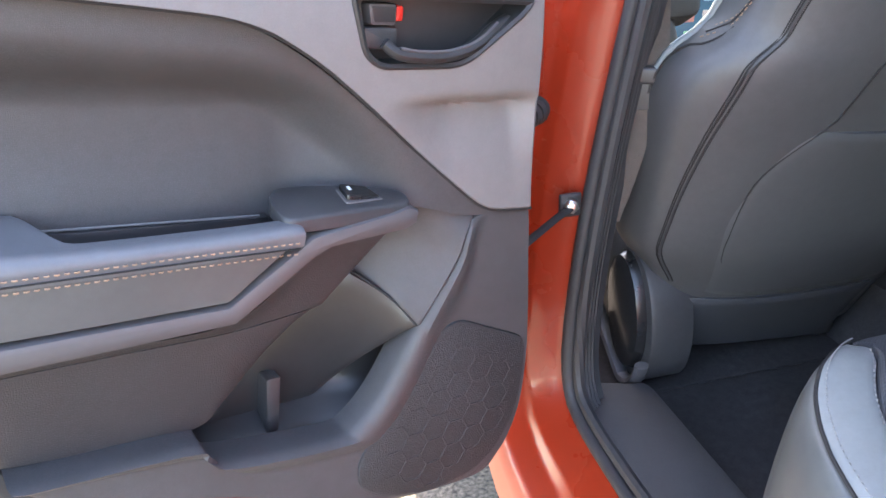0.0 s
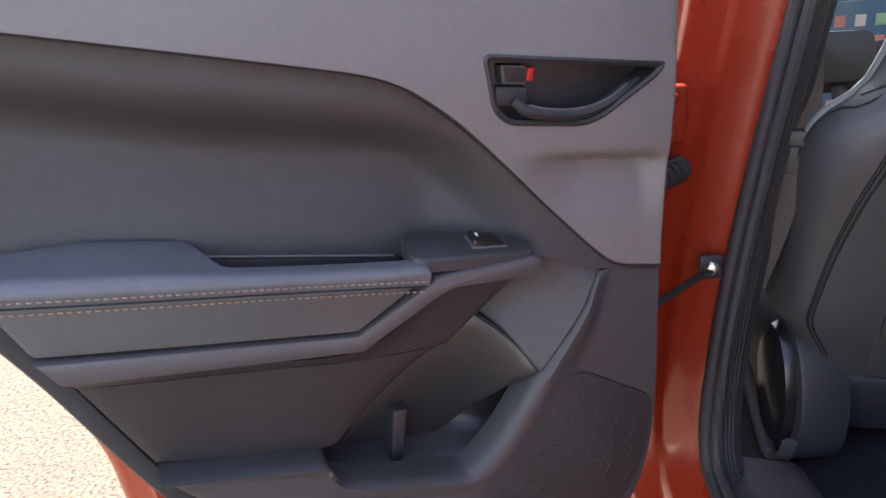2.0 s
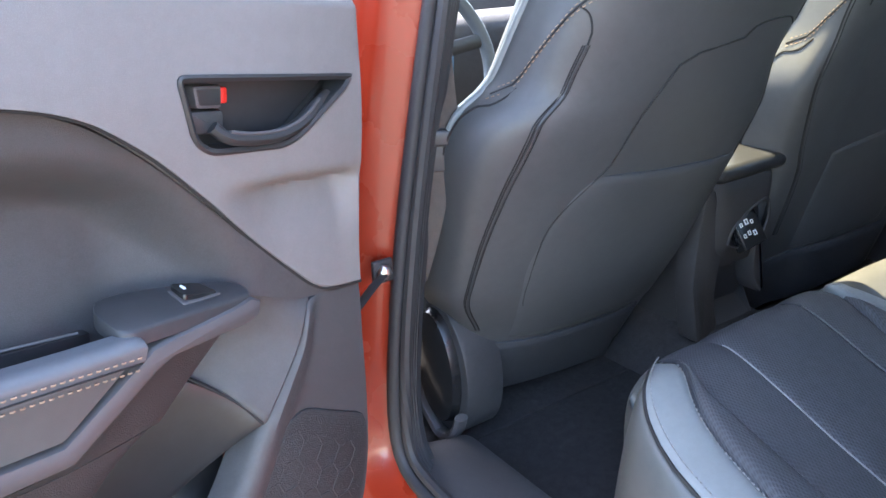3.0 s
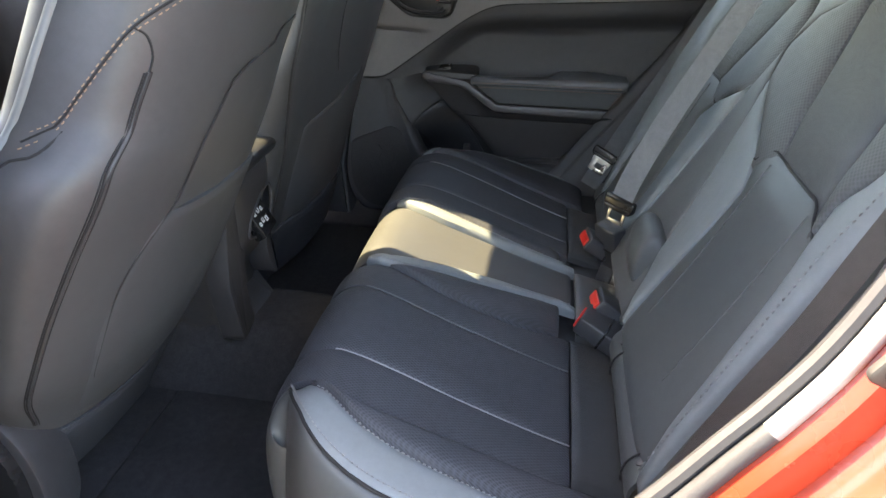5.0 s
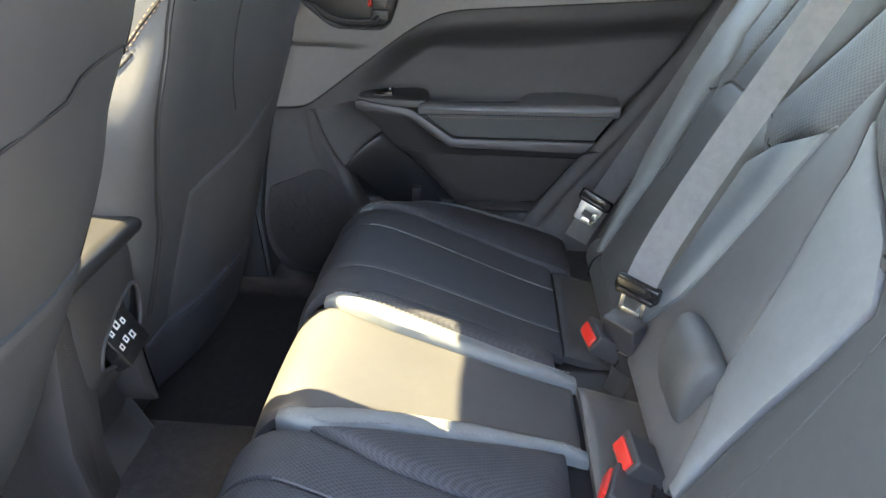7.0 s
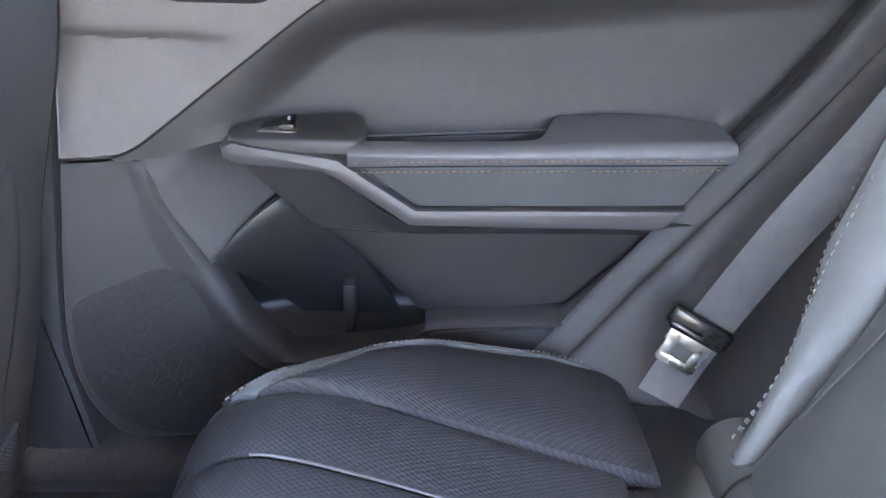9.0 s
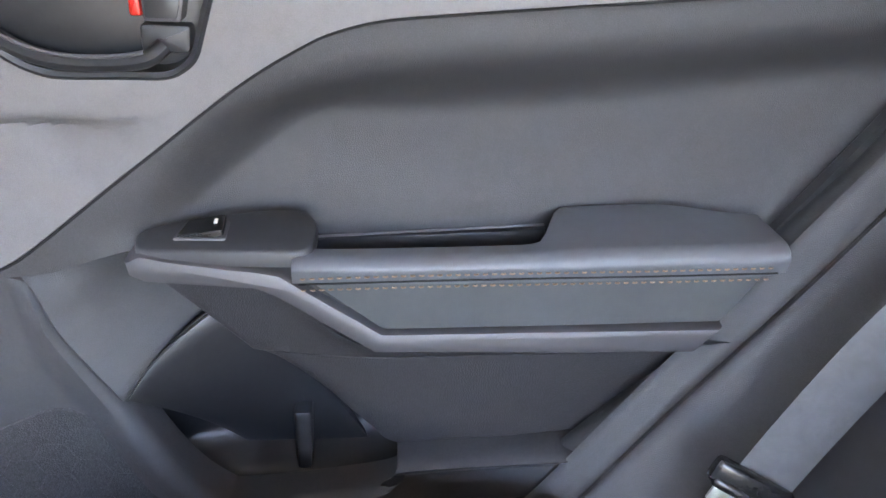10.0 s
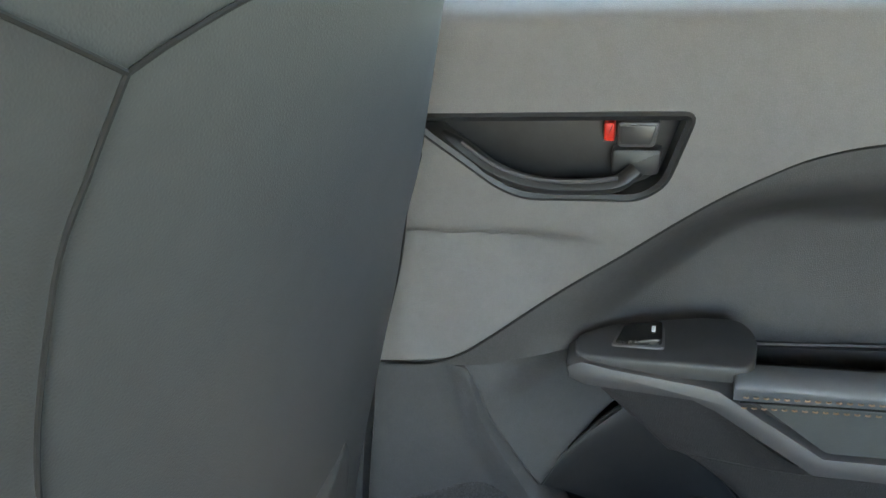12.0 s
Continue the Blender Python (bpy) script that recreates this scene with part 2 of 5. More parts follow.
def stitches(pts, up, length=0.0055, gap=0.0035, r=0.0007, lift=0.0006):
    """Dashes of thread along a line."""
    fine = along(pts, 60)
    total = sum((b - a).length for a, b in zip(fine, fine[1:]))
    n = max(int(total / (length + gap)), 1)
    line = along(pts, n * 2)
    geoms = []
    for i in range(n):
        a, b = line[2 * i], line[2 * i + 1]
        m = (a + b) / 2
        geoms.append(tube([a, m + Vector(up) * lift * 1.6, b], r, 5, 1.0, Vector(up)))
    return join(*geoms)


def inset(poly, d):
    """The 2D outline moved inwards by d."""
    out, n = [], len(poly)
    area = sum(poly[i][0] * poly[(i + 1) % n][1] - poly[(i + 1) % n][0] * poly[i][1] for i in range(n))
    s = 1 if area > 0 else -1
    for i in range(n):
        a, b, c = Vector(poly[i - 1]), Vector(poly[i]), Vector(poly[(i + 1) % n])
        e, f = (b - a).normalized(), (c - b).normalized()
        ne, nf = Vector((-e.y, e.x)) * s, Vector((-f.y, f.x)) * s
        k = ne + nf
        out.append(b + k * (d / max(1 + ne.dot(nf), 0.35)))
    return out


def rounded(poly, r, n=4):
    """The 2D outline with its corners rounded."""
    out, m = [], len(poly)
    for i in range(m):
        a, b, c = Vector(poly[i - 1]), Vector(poly[i]), Vector(poly[(i + 1) % m])
        k = min(r, (a - b).length * 0.45, (c - b).length * 0.45)
        p, q = b + (a - b).normalized() * k, b + (c - b).normalized() * k
        for j in range(n + 1):
            t = j / n
            out.append(p * (1 - t) ** 2 + b * 2 * t * (1 - t) + q * t**2)
    return out


def slab(poly, place, low, high, bevel=0.003):
    """An outline raised from low to high with a rounded top edge; place(a, b, h) puts it into the world."""
    rings = [(0.0, low), (0.0, high - bevel), (bevel * 0.3, high - bevel * 0.3), (bevel, high)]
    verts, faces, n = [], [], len(poly)
    for d, h in rings:
        q = inset(poly, d) if d else [Vector(v) for v in poly]
        verts += [place(v[0], v[1], h) for v in q]
    for r in range(len(rings) - 1):
        for i in range(n):
            j = (i + 1) % n
            faces.append([r * n + i, r * n + j, (r + 1) * n + j, (r + 1) * n + i])
    faces += [list(range(n))[::-1], [(len(rings) - 1) * n + i for i in range(n)]]
    return verts, faces


def block(x0, x1, y0, y1, z0, z1, r=0.006, m=None):
    """A box with rounded edges."""
    bm = bmesh.new()
    bmesh.ops.create_cube(bm, size=1.0)
    for v in bm.verts:
        v.co = Vector(((x0 + x1) / 2 + v.co.x * (x1 - x0), (y0 + y1) / 2 + v.co.y * (y1 - y0), (z0 + z1) / 2 + v.co.z * (z1 - z0)))
    if r:
        bmesh.ops.bevel(bm, geom=list(bm.edges), offset=r, segments=3, profile=0.5, affect="EDGES")
    bm.verts.ensure_lookup_table()
    bm.verts.index_update()
    out = [(m @ v.co if m else v.co.copy()) for v in bm.verts], [[v.index for v in f.verts] for f in bm.faces]
    bm.free()
    return out


def disc(centre, normal, r, h, n=20, dome=0.4):
    """A round button with a domed top."""
    c, w = Vector(centre), Vector(normal).normalized()
    a = w.orthogonal().normalized()
    b = w.cross(a)
    verts, faces = [], []
    for d, k in ((0, 0), (0, 0.7), (0.15, 0.95), (0.5, 1.0 + dome * 0.2)):
        for i in range(n):
            t = 2 * math.pi * i / n
            verts.append(c + (a * math.cos(t) + b * math.sin(t)) * (r * (1 - d)) + w * (h * k))
    for q in range(3):
        for i in range(n):
            faces.append([q * n + i, q * n + (i + 1) % n, (q + 1) * n + (i + 1) % n, (q + 1) * n + i])
    faces += [list(range(n))[::-1], [3 * n + i for i in range(n)]]
    return verts, faces


def smooth(a, b, x):
    t = min(max((x - a) / (b - a), 0.0), 1.0)
    return t * t * (3 - 2 * t)


def lerp(a, b, t):
    return a + (b - a) * t

MIDDLE = material("smooth_charcoal_leather", (0.060, 0.060, 0.062), 0.5, vary=0.05, bump=0.15, scale=700, kind="voronoi")
PERF = material("perforated_charcoal_leather", (0.072, 0.075, 0.077), 0.55, bump=0.7, scale=110, kind="dots", stain=0.15)
UPPERCLOTH = material("charcoal_back_cloth", (0.064, 0.067, 0.069), 0.6, bump=0.5, scale=300, kind="weave", stain=0.1)
RIBBED = material("ribbed_charcoal_cloth", (0.040, 0.042, 0.046), 0.6, bump=0.9, scale=260, kind="weave", stain=0.2)


# ---- the ground and the car's shell ----
solo("ground", block(-40, 40, -40, 40, -0.3, 0.0, 0), ASPHALT, "sunlit pale grey asphalt of a parking lot", "ground", "structure", smooth=False)

# seam between the grey upper trim and the dark lower panel of a rear door, and the panel's rims: (y, z)
SEAM_LINE = [(-0.215, 1.063), (-0.12, 1.052), (-0.02, 1.043), (0.061, 1.036), (0.152, 1.028), (0.251, 1.019), (0.305, 1.013), (0.339, 1.004),
             (0.362, 0.993), (0.395, 0.973), (0.430, 0.947), (0.497, 0.893), (0.572, 0.833), (0.603, 0.811), (0.628, 0.803), (0.678, 0.799)]
FRONT_EDGE = [(0.625, 1.115), (0.643, 1.03), (0.660, 0.93), (0.678, 0.799), (0.703, 0.65), (0.713, 0.56), (0.708, 0.50), (0.686, 0.448), (0.645, 0.418), (0.57, 0.412), (0.50, 0.432), (0.185, 0.572)]


def insert_x(y, z):
    """How far from the car's middle the dark panel lies: it dips behind the armrest below a soft horizontal fold."""
    top = 0.722 + 0.012 * smooth(0.25, -0.2, y)
    line = SEAM_LINE[0][1]
    for (a, p), (b, q) in zip(SEAM_LINE, SEAM_LINE[1:]):
        if a <= y <= b:
            line = lerp(p, q, (y - a) / (b - a))
    rise = 0.05 * smooth(0.30, -0.30, y)
    fold = 0.062 * smooth(1.002 + rise - 0.02 * smooth(0.2, 0.5, y), 0.922 + rise, z) * (1 - 0.45 * smooth(0.05, -0.30, y))
    fold *= smooth(0.0, 0.075, line - z)
    fold *= smooth(0.56, 0.38, y + 0.9 * (0.84 - z) * (z < 0.84))
    return top + fold - 0.010 * smooth(0.90, 0.82, z) * smooth(0.5, 0.3, y)


def upper_x(y, z):
    lean = lerp(0.722, 0.700, smooth(0.80, 1.04, z)) - 0.006 * smooth(0.42, 0.62, y)
    lean += 0.006 * smooth(0.10, -0.2, y)
    dip = 0.024 * math.exp(-((z - 0.926) / 0.008) ** 2) * (z > 0.926) + 0.024 * math.exp(-(abs(z - 0.926) / 0.05) ** 1.4) * (z <= 0.926)
    dip *= smooth(0.46, 0.56, y) * smooth(0.0, 0.035, 0.678 - 0.13 * (z - 0.8) - y)
    return lean + dip + 0.055 * smooth(1.098, 1.134, z)


HANDLE = [(0.414, 1.037), (0.624, 1.036), (0.613, 1.020), (0.556, 0.975), (0.536, 0.967), (0.452, 0.967), (0.433, 0.980)]


def inside(poly, a, b):
    hit, n = False, len(poly)
    for i in range(n):
        (x0, y0), (x1, y1) = poly[i], poly[(i + 1) % n]
        if (y0 > b) != (y1 > b) and a < (x1 - x0) * (b - y0) / (y1 - y0) + x0:
            hit = not hit
    return hit


def rear_door(side, m, label):
    """A rear door with its inner trim; side is 1 for the right door, -1 for the left one, built closed and then turned by m."""
    door = thing("rear_door", label, "car door", "rear doors", m=m)

    def P(y, z, x):
        return Vector((side * x, y, z))

    out = Vector((side, 0, 0))
    inn = -out
    rear = [(-0.40, 1.080)] if side > 0 else []
    seam = spline(rear + SEAM_LINE)
    # grey upper trim, left open behind the handle
    top = spline([(-0.28, 1.136), (0.0, 1.136), (0.3, 1.136), (0.620, 1.136)])
    hole = inset(rounded(HANDLE, 0.012), 0.003)

    def upper(u, v):
        a, b = seam(u), top(u)
        q = a.lerp(b, v)
        return P(q.x, q.y, upper_x(q.x, q.y))

    trim = part("upper_trim", sheet(upper, 150, 70, out, 0.003, 0.02, 0.004, 0.01, lambda p: inside(hole, p.y, p.z)), GREY, door, "grey soft-touch upper door trim")
    # dark panel behind and before the armrest
    low = spline(([(-0.25, 0.82)] if side > 0 else []) + [(-0.060, 0.85 if side < 0 else 0.80), (0.0, 0.80), (0.06, 0.79), (0.12, 0.79), (0.18, 0.79), (0.24, 0.79), (0.29, 0.79), (0.33, 0.79), (0.37, 0.79), (0.40, 0.80), (0.43, 0.815), (0.47, 0.822), (0.515, 0.820), (0.555, 0.809), (0.585, 0.801), (0.678, 0.793)])

    def insert(u, v):
        a, b = low(u), seam(u)
        q = a.lerp(b, v)
        return P(q.x, q.y, insert_x(q.x, q.y))

    part("insert_panel", sheet(insert, 130, 60, out, 0.004, 0.02, 0.004, 0.012), INSERT, door, "dark grained vinyl door insert")
    part("trim_seam", tube([P(q.x, q.y, upper_x(q.x, q.y) + 0.0035) for q in along(SEAM_LINE, 90)], 0.0022, 6), SEAM, door)
    # front and bottom panel round the pocket and the loudspeaker
    inner = spline([(0.645, 0.801), (0.596, 0.797), (0.581, 0.777), (0.572, 0.748), (0.532, 0.678), (0.490, 0.600), (0.457, 0.563), (0.427, 0.556), (0.304, 0.573), (0.279, 0.590), (0.268, 0.603), (0.112 if side < 0 else 0.02, 0.612)])
    outer = spline([(0.678, 0.797), (0.684, 0.77), (0.690, 0.73), (0.703, 0.65), (0.712, 0.57), (0.708, 0.50), (0.686, 0.448), (0.645, 0.418), (0.50, 0.432), (0.40, 0.476), (0.30, 0.520), (0.160 if side < 0 else 0.05, 0.572)])

    def front(u, v):
        q = inner(u).lerp(outer(u), v)
        lift = (0.009 * smooth(0.24, 0.06, v) - 0.012 * max(0.0, 1 - v / 0.05) ** 2) * smooth(0.05, 0.2, u)
        return P(q.x, q.y, 0.722 - lift + 0.012 * smooth(0.88, 1.0, v) * smooth(0.5, 0.9, u))

    part("lower_panel", sheet(front, 90, 24, out, 0.003, 0.03, 0.006, 0.015), DARK, door, "dark grained plastic lower door panel")
    # scoop between the panel's ridge and the armrest
    def rim_top(v):
        y = lerp(0.450, 0.600, v)
        z = 0.8215 - 0.020 * smooth(0.52, 0.60, y)
        return Vector((y, z, insert_x(y, z) + 0.002))

    rim_low = spline([(0.436, 0.744, 0.800), (0.468, 0.735, 0.780), (0.495, 0.716, 0.752), (0.515, 0.697, 0.730), (0.531, 0.677, 0.716)])
    rim_in = spline([tuple(rim_top(0)), (0.448, 0.798, 0.780), (0.442, 0.770, 0.796), (0.436, 0.744, 0.800)])
    rim_out = spline([tuple(rim_top(1)), (0.585, 0.782, 0.714), (0.575, 0.752, 0.713), (0.553, 0.713, 0.714), (0.531, 0.677, 0.716)])

    def scoop(u, v):
        q = rim_in(u).lerp(rim_out(u), v) + rim_top(v).lerp(rim_low(v), u)
        q -= rim_top(0).lerp(rim_top(1), v).lerp(rim_low(0).lerp(rim_low(1), v), u)
        return P(q.x, q.y, q.z + 0.010 * math.sin(math.pi * v) * math.sin(math.pi * u))

    part("pocket_scoop", sheet(scoop, 24, 24, out, 0.002, 0.01), DARK, door)
    # pocket: back wall, floor and clip
    def back(u, v):
        y, z = lerp(0.24, 0.54, u), lerp(0.535, 0.735, v)
        return P(y, z, 0.822 - 0.026 * smooth(0.42, 0.54, y) - 0.05 * smooth(0.575, 0.535, z))

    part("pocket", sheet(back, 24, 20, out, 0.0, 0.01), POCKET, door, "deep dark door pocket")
    liner = spline([(0.446, 0.744), (0.462, 0.737), (0.49, 0.718), (0.512, 0.698), (0.528, 0.676)])
    part("pocket_seam", tube([P(q.x, q.y, 0.776 - 0.055 * i / 30) for i, q in enumerate(along([(0.446, 0.744), (0.468, 0.736), (0.495, 0.716), (0.515, 0.697), (0.530, 0.676)], 30))], 0.0016, 6), SEAM, door)

    def lin(u, v):
        q = liner(u)
        return P(q.x - 0.13 * v ** 0.8 * (1 - 0.35 * u), lerp(q.y, 0.556, v), 0.778 - 0.058 * u * (1 - v) + 0.030 * math.sin(math.pi * v / 2))

    part("pocket_liner", sheet(lin, 16, 20, out, 0.001, 0.006), POCKET, door, "smooth pocket liner, darkened for the shade inside")
    part("pocket_mark", slab(rounded([(0.405, 0.600), (0.430, 0.600), (0.430, 0.622), (0.405, 0.622)], 0.003, 2), lambda a, b, h: P(a, b, 0.819 - h), 0.0, 0.004, 0.001), BLACK, door)
    part("bottle_clip", slab(rounded([(0.376, 0.545), (0.390, 0.545), (0.392, 0.617), (0.374, 0.617)], 0.004), lambda a, b, h: P(a, b, 0.80 - h), -0.02, 0.022, 0.003), BLACK, door)
    # panel under the armrest strip, in two pieces
    s_low = [(0.034, 0.745), (0.17, 0.742), (0.308, 0.740), (0.388, 0.793), (0.41, 0.804), (0.505, 0.812)]
    s_mid = [(0.044, 0.722), (0.17, 0.720), (0.300, 0.717), (0.360, 0.717), (0.395, 0.717), (0.418, 0.717)]
    s_bot = [(0.110, 0.613), (0.20, 0.603), (0.285, 0.598), (0.315, 0.622), (0.352, 0.660), (0.405, 0.708)]
    if side > 0:
        s_low[0], s_mid[0], s_bot[0] = (-0.02, 0.746), (-0.01, 0.723), (-0.02, 0.628)
    f1, f2, f3 = spline(s_low), spline(s_mid), spline(s_bot)

    def under(a, b, x0, x1):
        def fn(u, v):
            q = a(u).lerp(b(u), v)
            return P(q.x, q.y, lerp(x0, x1, v) + 0.020 * smooth(0.30, 0.50, q.x))
        return fn

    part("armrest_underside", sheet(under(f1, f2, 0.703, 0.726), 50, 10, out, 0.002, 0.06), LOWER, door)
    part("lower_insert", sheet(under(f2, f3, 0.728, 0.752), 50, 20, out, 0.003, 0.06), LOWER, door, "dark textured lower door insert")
    # smoked silver strip round the armrest
    st = [(0.505, 0.826), (0.503, 0.813), (0.490, 0.807), (0.405, 0.801), (0.388, 0.793), (0.310, 0.740), (0.17, 0.741), (0.036, 0.743), (0.014, 0.768), (0.17, 0.764), (0.303, 0.760), (0.372, 0.806), (0.385, 0.815), (0.40, 0.818), (0.47, 0.827), (0.492, 0.832)]
    part("trim_strip", slab(st, lambda a, b, h: P(a, b, 0.735 - h - 0.006 * smooth(0.32, 0.0, a)), 0.0, 0.040, 0.006), SILVER, door, "smoked silver painted trim strip")
    # padded armrest: a lower face and a rolled top with two rows of stitches
    def rest(a, b):
        return 0.694 - 0.006 * smooth(0.3, 0.0, a)

    af = [(0.374, 0.818), (0.303, 0.764), (0.16, 0.767), (0.016, 0.771), (-0.024, 0.832), (0.16, 0.824)]
    part("armrest_face", slab(rounded(af, 0.004, 2), lambda a, b, h: P(a, b, 0.735 - h), 0.027, 0.041, 0.005), LEATHER, door, "grey leather armrest side")
    fa = spline([(0.375, 0.822), (0.30, 0.821), (0.20, 0.824), (0.10, 0.828), (0.0, 0.832), (-0.026, 0.836)])
    fb = spline([(0.374, 0.830), (0.30, 0.831), (0.20, 0.835), (0.10, 0.842), (0.0, 0.846), (-0.026, 0.847)])

    def cap(u, v):
        """Over the top: v 0 is the stitched edge, 1 the back at the panel."""
        q, w = fa(u), fb(u)
        deep = lerp(0.010, 0.072, smooth(0.178, 0.146, q.x)) * (1 - 0.2 * smooth(0.09, -0.03, q.x))
        rise = 0.006 * smooth(0.19, 0.14, q.x) - 0.006 * smooth(0.06, -0.02, q.x)
        if v < 0.4:
            t = v / 0.4
            a = t * math.pi / 2
            return P(q.x, lerp(q.y, w.y, math.sin(a)), rest(q.x, 0) - 0.004 + 0.014 * (1 - math.cos(a)))
        t = (v - 0.4) / 0.6
        return P(q.x, w.y + rise * smooth(0, 1, t), rest(q.x, 0) + 0.010 + deep * t)

    # skylight is tinted into the pad's colour
    part("armrest_pad", sheet(cap, 70, 26, Vector((side * 0.3, 0, -0.95)), 0.002, 0.012, 0.012, 0.015), PADLEATHER, door, "grey leather padded armrest top, tinted pale blue as skylit")
    for z0 in (-0.0025, -0.0145):
        part("stitching", stitches([P(y, lerp(0.8175, 0.832, (0.37 - y) / 0.385) + z0, rest(y, 0) - 0.0045 + (0.0035 if z0 < -0.01 else 0)) for y in (0.368, 0.28, 0.18, 0.08, -0.015)], inn, 0.0042, 0.003, 0.0008), THREAD, door, "tan double stitching")
    part("pad_seam", tube([P(y, lerp(0.8175, 0.832, (0.37 - y) / 0.385) - 0.0085, rest(y, 0) - 0.0025) for y in (0.370, 0.28, 0.18, 0.08, -0.018)], 0.0008, 6), SEAM, door)
    # pull cup behind the pad; black strip stands for shade in the recess
    part("pull_cup", join(slab([(0.372, 0.78), (0.372, 0.802), (0.16, 0.806), (0.16, 0.78)], lambda a, b, h: P(a, b, 0.79 - h), 0.028, 0.083, 0.002), slab([(0.372, 0.79), (0.370, 0.8145), (0.26, 0.8205), (0.16, 0.8265), (0.16, 0.79)], lambda a, b, h: P(a, b, 0.79 - h), 0.0, 0.0262, 0.001)), SATIN, door, "black pull cup behind the armrest, its shaded recess drawn as a strip")
    part("cup_edge", tube([P(0.362, 0.816, 0.768), P(0.26, 0.822, 0.769), P(0.160, 0.828, 0.770)], 0.0012, 6), GREY, door)
    # switch panel, tilted up towards the cabin
    sw = rounded([(0.497, 0.700), (0.500, 0.722), (0.470, 0.738), (0.400, 0.752), (0.368, 0.752), (0.356, 0.735), (0.360, 0.700)], 0.012, 4)

    def tilt(a, x, h):
        return P(a, 0.828 + (x - 0.692) * 0.28 + h, x)

    part("switch_panel", slab(sw, tilt, -0.010, 0.004, 0.003), BLACK, door, "black window switch panel")
    sb = part("switch_bezel", slab(rounded([(0.470, 0.712), (0.428, 0.712), (0.428, 0.736), (0.462, 0.736)], 0.003, 3), tilt, 0.002, 0.0055, 0.001), SILVER, door)
    part("window_switch", slab(rounded([(0.467, 0.714), (0.430, 0.714), (0.430, 0.734), (0.460, 0.734)], 0.003, 3), lambda a, x, h: tilt(a, x, h + 0.005 * smooth(0.446, 0.440, a)), 0.002, 0.0068, 0.001), PIANO, door)
    part("switch_mark", slab([(0.4385, 0.722), (0.4355, 0.722), (0.4355, 0.728), (0.4385, 0.728)], lambda a, x, h: tilt(a, x, h + 0.005), 0.0068, 0.0072, 0.0001), PRINT, door)
    # loudspeaker grille with raised honeycomb
    gr = [(0.462, 0.512), (0.524, 0.612), (0.556, 0.660), (0.590, 0.672), (0.645, 0.646), (0.700, 0.622), (0.704, 0.56), (0.698, 0.505), (0.676, 0.462), (0.640, 0.434), (0.57, 0.428), (0.50, 0.448), (0.465, 0.475)]
    grille = part("speaker_grille", slab(rounded(gr, 0.02, 3), lambda a, b, h: P(a, b, 0.722 - h), 0.0, 0.0035, 0.003), SPEAKER, door, "black perforated speaker grille")
    cells = []
    for i in range(-6, 7):
        for j in range(-6, 7):
            cy, cz = 0.60 + i * 0.030, 0.545 + j * 0.0346 + (i % 2) * 0.0173
            ring = [(cy + 0.0195 * math.cos(k * math.pi / 3), cz + 0.0195 * math.sin(k * math.pi / 3)) for k in range(6)]
            if all(inside(inset(gr, 0.008), a, b) for a, b in ring):
                cells.append(tube([P(a, b, 0.7182) for a, b in ring + ring[:1]], 0.0008, 4, 0.6, out, False))
    part("honeycomb", join(*cells), SPEAKER, grille)
    # inner handle: bezel, cup, lever, lock
    bz = rounded(HANDLE, 0.012, 5)
    ring_in = inset(bz, 0.008)
    n = len(bz)
    bx = lambda y, z: upper_x(y, z)
    rings = [[P(a, b, bx(a, b) + 0.012) for a, b in bz], [P(a, b, bx(a, b) - 0.0015) for a, b in inset(bz, 0.0006)], [P(a, b, bx(a, b) - 0.003) for a, b in inset(bz, 0.003)], [P(a, b, bx(a, b) - 0.001) for a, b in inset(bz, 0.0065)], [P(a, b, bx(a, b) + 0.03) for a, b in ring_in]]
    handle = part("handle_bezel", ([v for r in rings for v in r], [[k * n + i, k * n + (i + 1) % n, (k + 1) * n + (i + 1) % n, (k + 1) * n + i] for k in range(4) for i in range(n)]), SATIN, door, "black handle surround with a bright edge")
    part("handle_cup", slab(inset(bz, 0.005), lambda a, b, h: P(a, b, 0.736 - h), -0.01, 0.012, 0.001), SATIN, handle)
    lever = [(0.600, 1.014, 0.708), (0.583, 1.006, 0.706), (0.565, 0.994, 0.702), (0.545, 0.985, 0.700), (0.52, 0.980, 0.699), (0.49, 0.980, 0.699), (0.468, 0.983, 0.700), (0.456, 0.992, 0.705)]
    part("handle_lever", tube([P(a, b, x) for a, b, x in along(lever, 30)], 0.0075, 10, 0.8, Vector((0, 0, 1))), SATIN, handle, "black curved pull lever")
    part("lever_edge", tube([P(a, b + 0.0055, x - 0.004) for a, b, x in along(lever[1:-1], 30)], 0.0018, 6), SILVER, handle)
    lock = part("lock_knob", slab(rounded([(0.444, 1.007), (0.470, 1.007), (0.470, 1.026), (0.440, 1.026)], 0.003, 3), lambda a, b, h: P(a, b, 0.727 - h), 0.0, 0.018, 0.002), SILVER, handle, "grey door lock knob")
    part("lock_face", slab(rounded([(0.4465, 1.0095), (0.468, 1.0095), (0.468, 1.0235), (0.443, 1.0235)], 0.002, 3), lambda a, b, h: P(a, b, 0.727 - h), 0.015, 0.0186, 0.0005), SATIN, lock)
    part("lock_flag", slab(rounded([(0.472, 1.010), (0.480, 1.010), (0.480, 1.024), (0.472, 1.024)], 0.002, 3), lambda a, b, h: P(a, b, 0.727 - h), 0.0, 0.014, 0.002), RED, handle, "red unlocked flag")
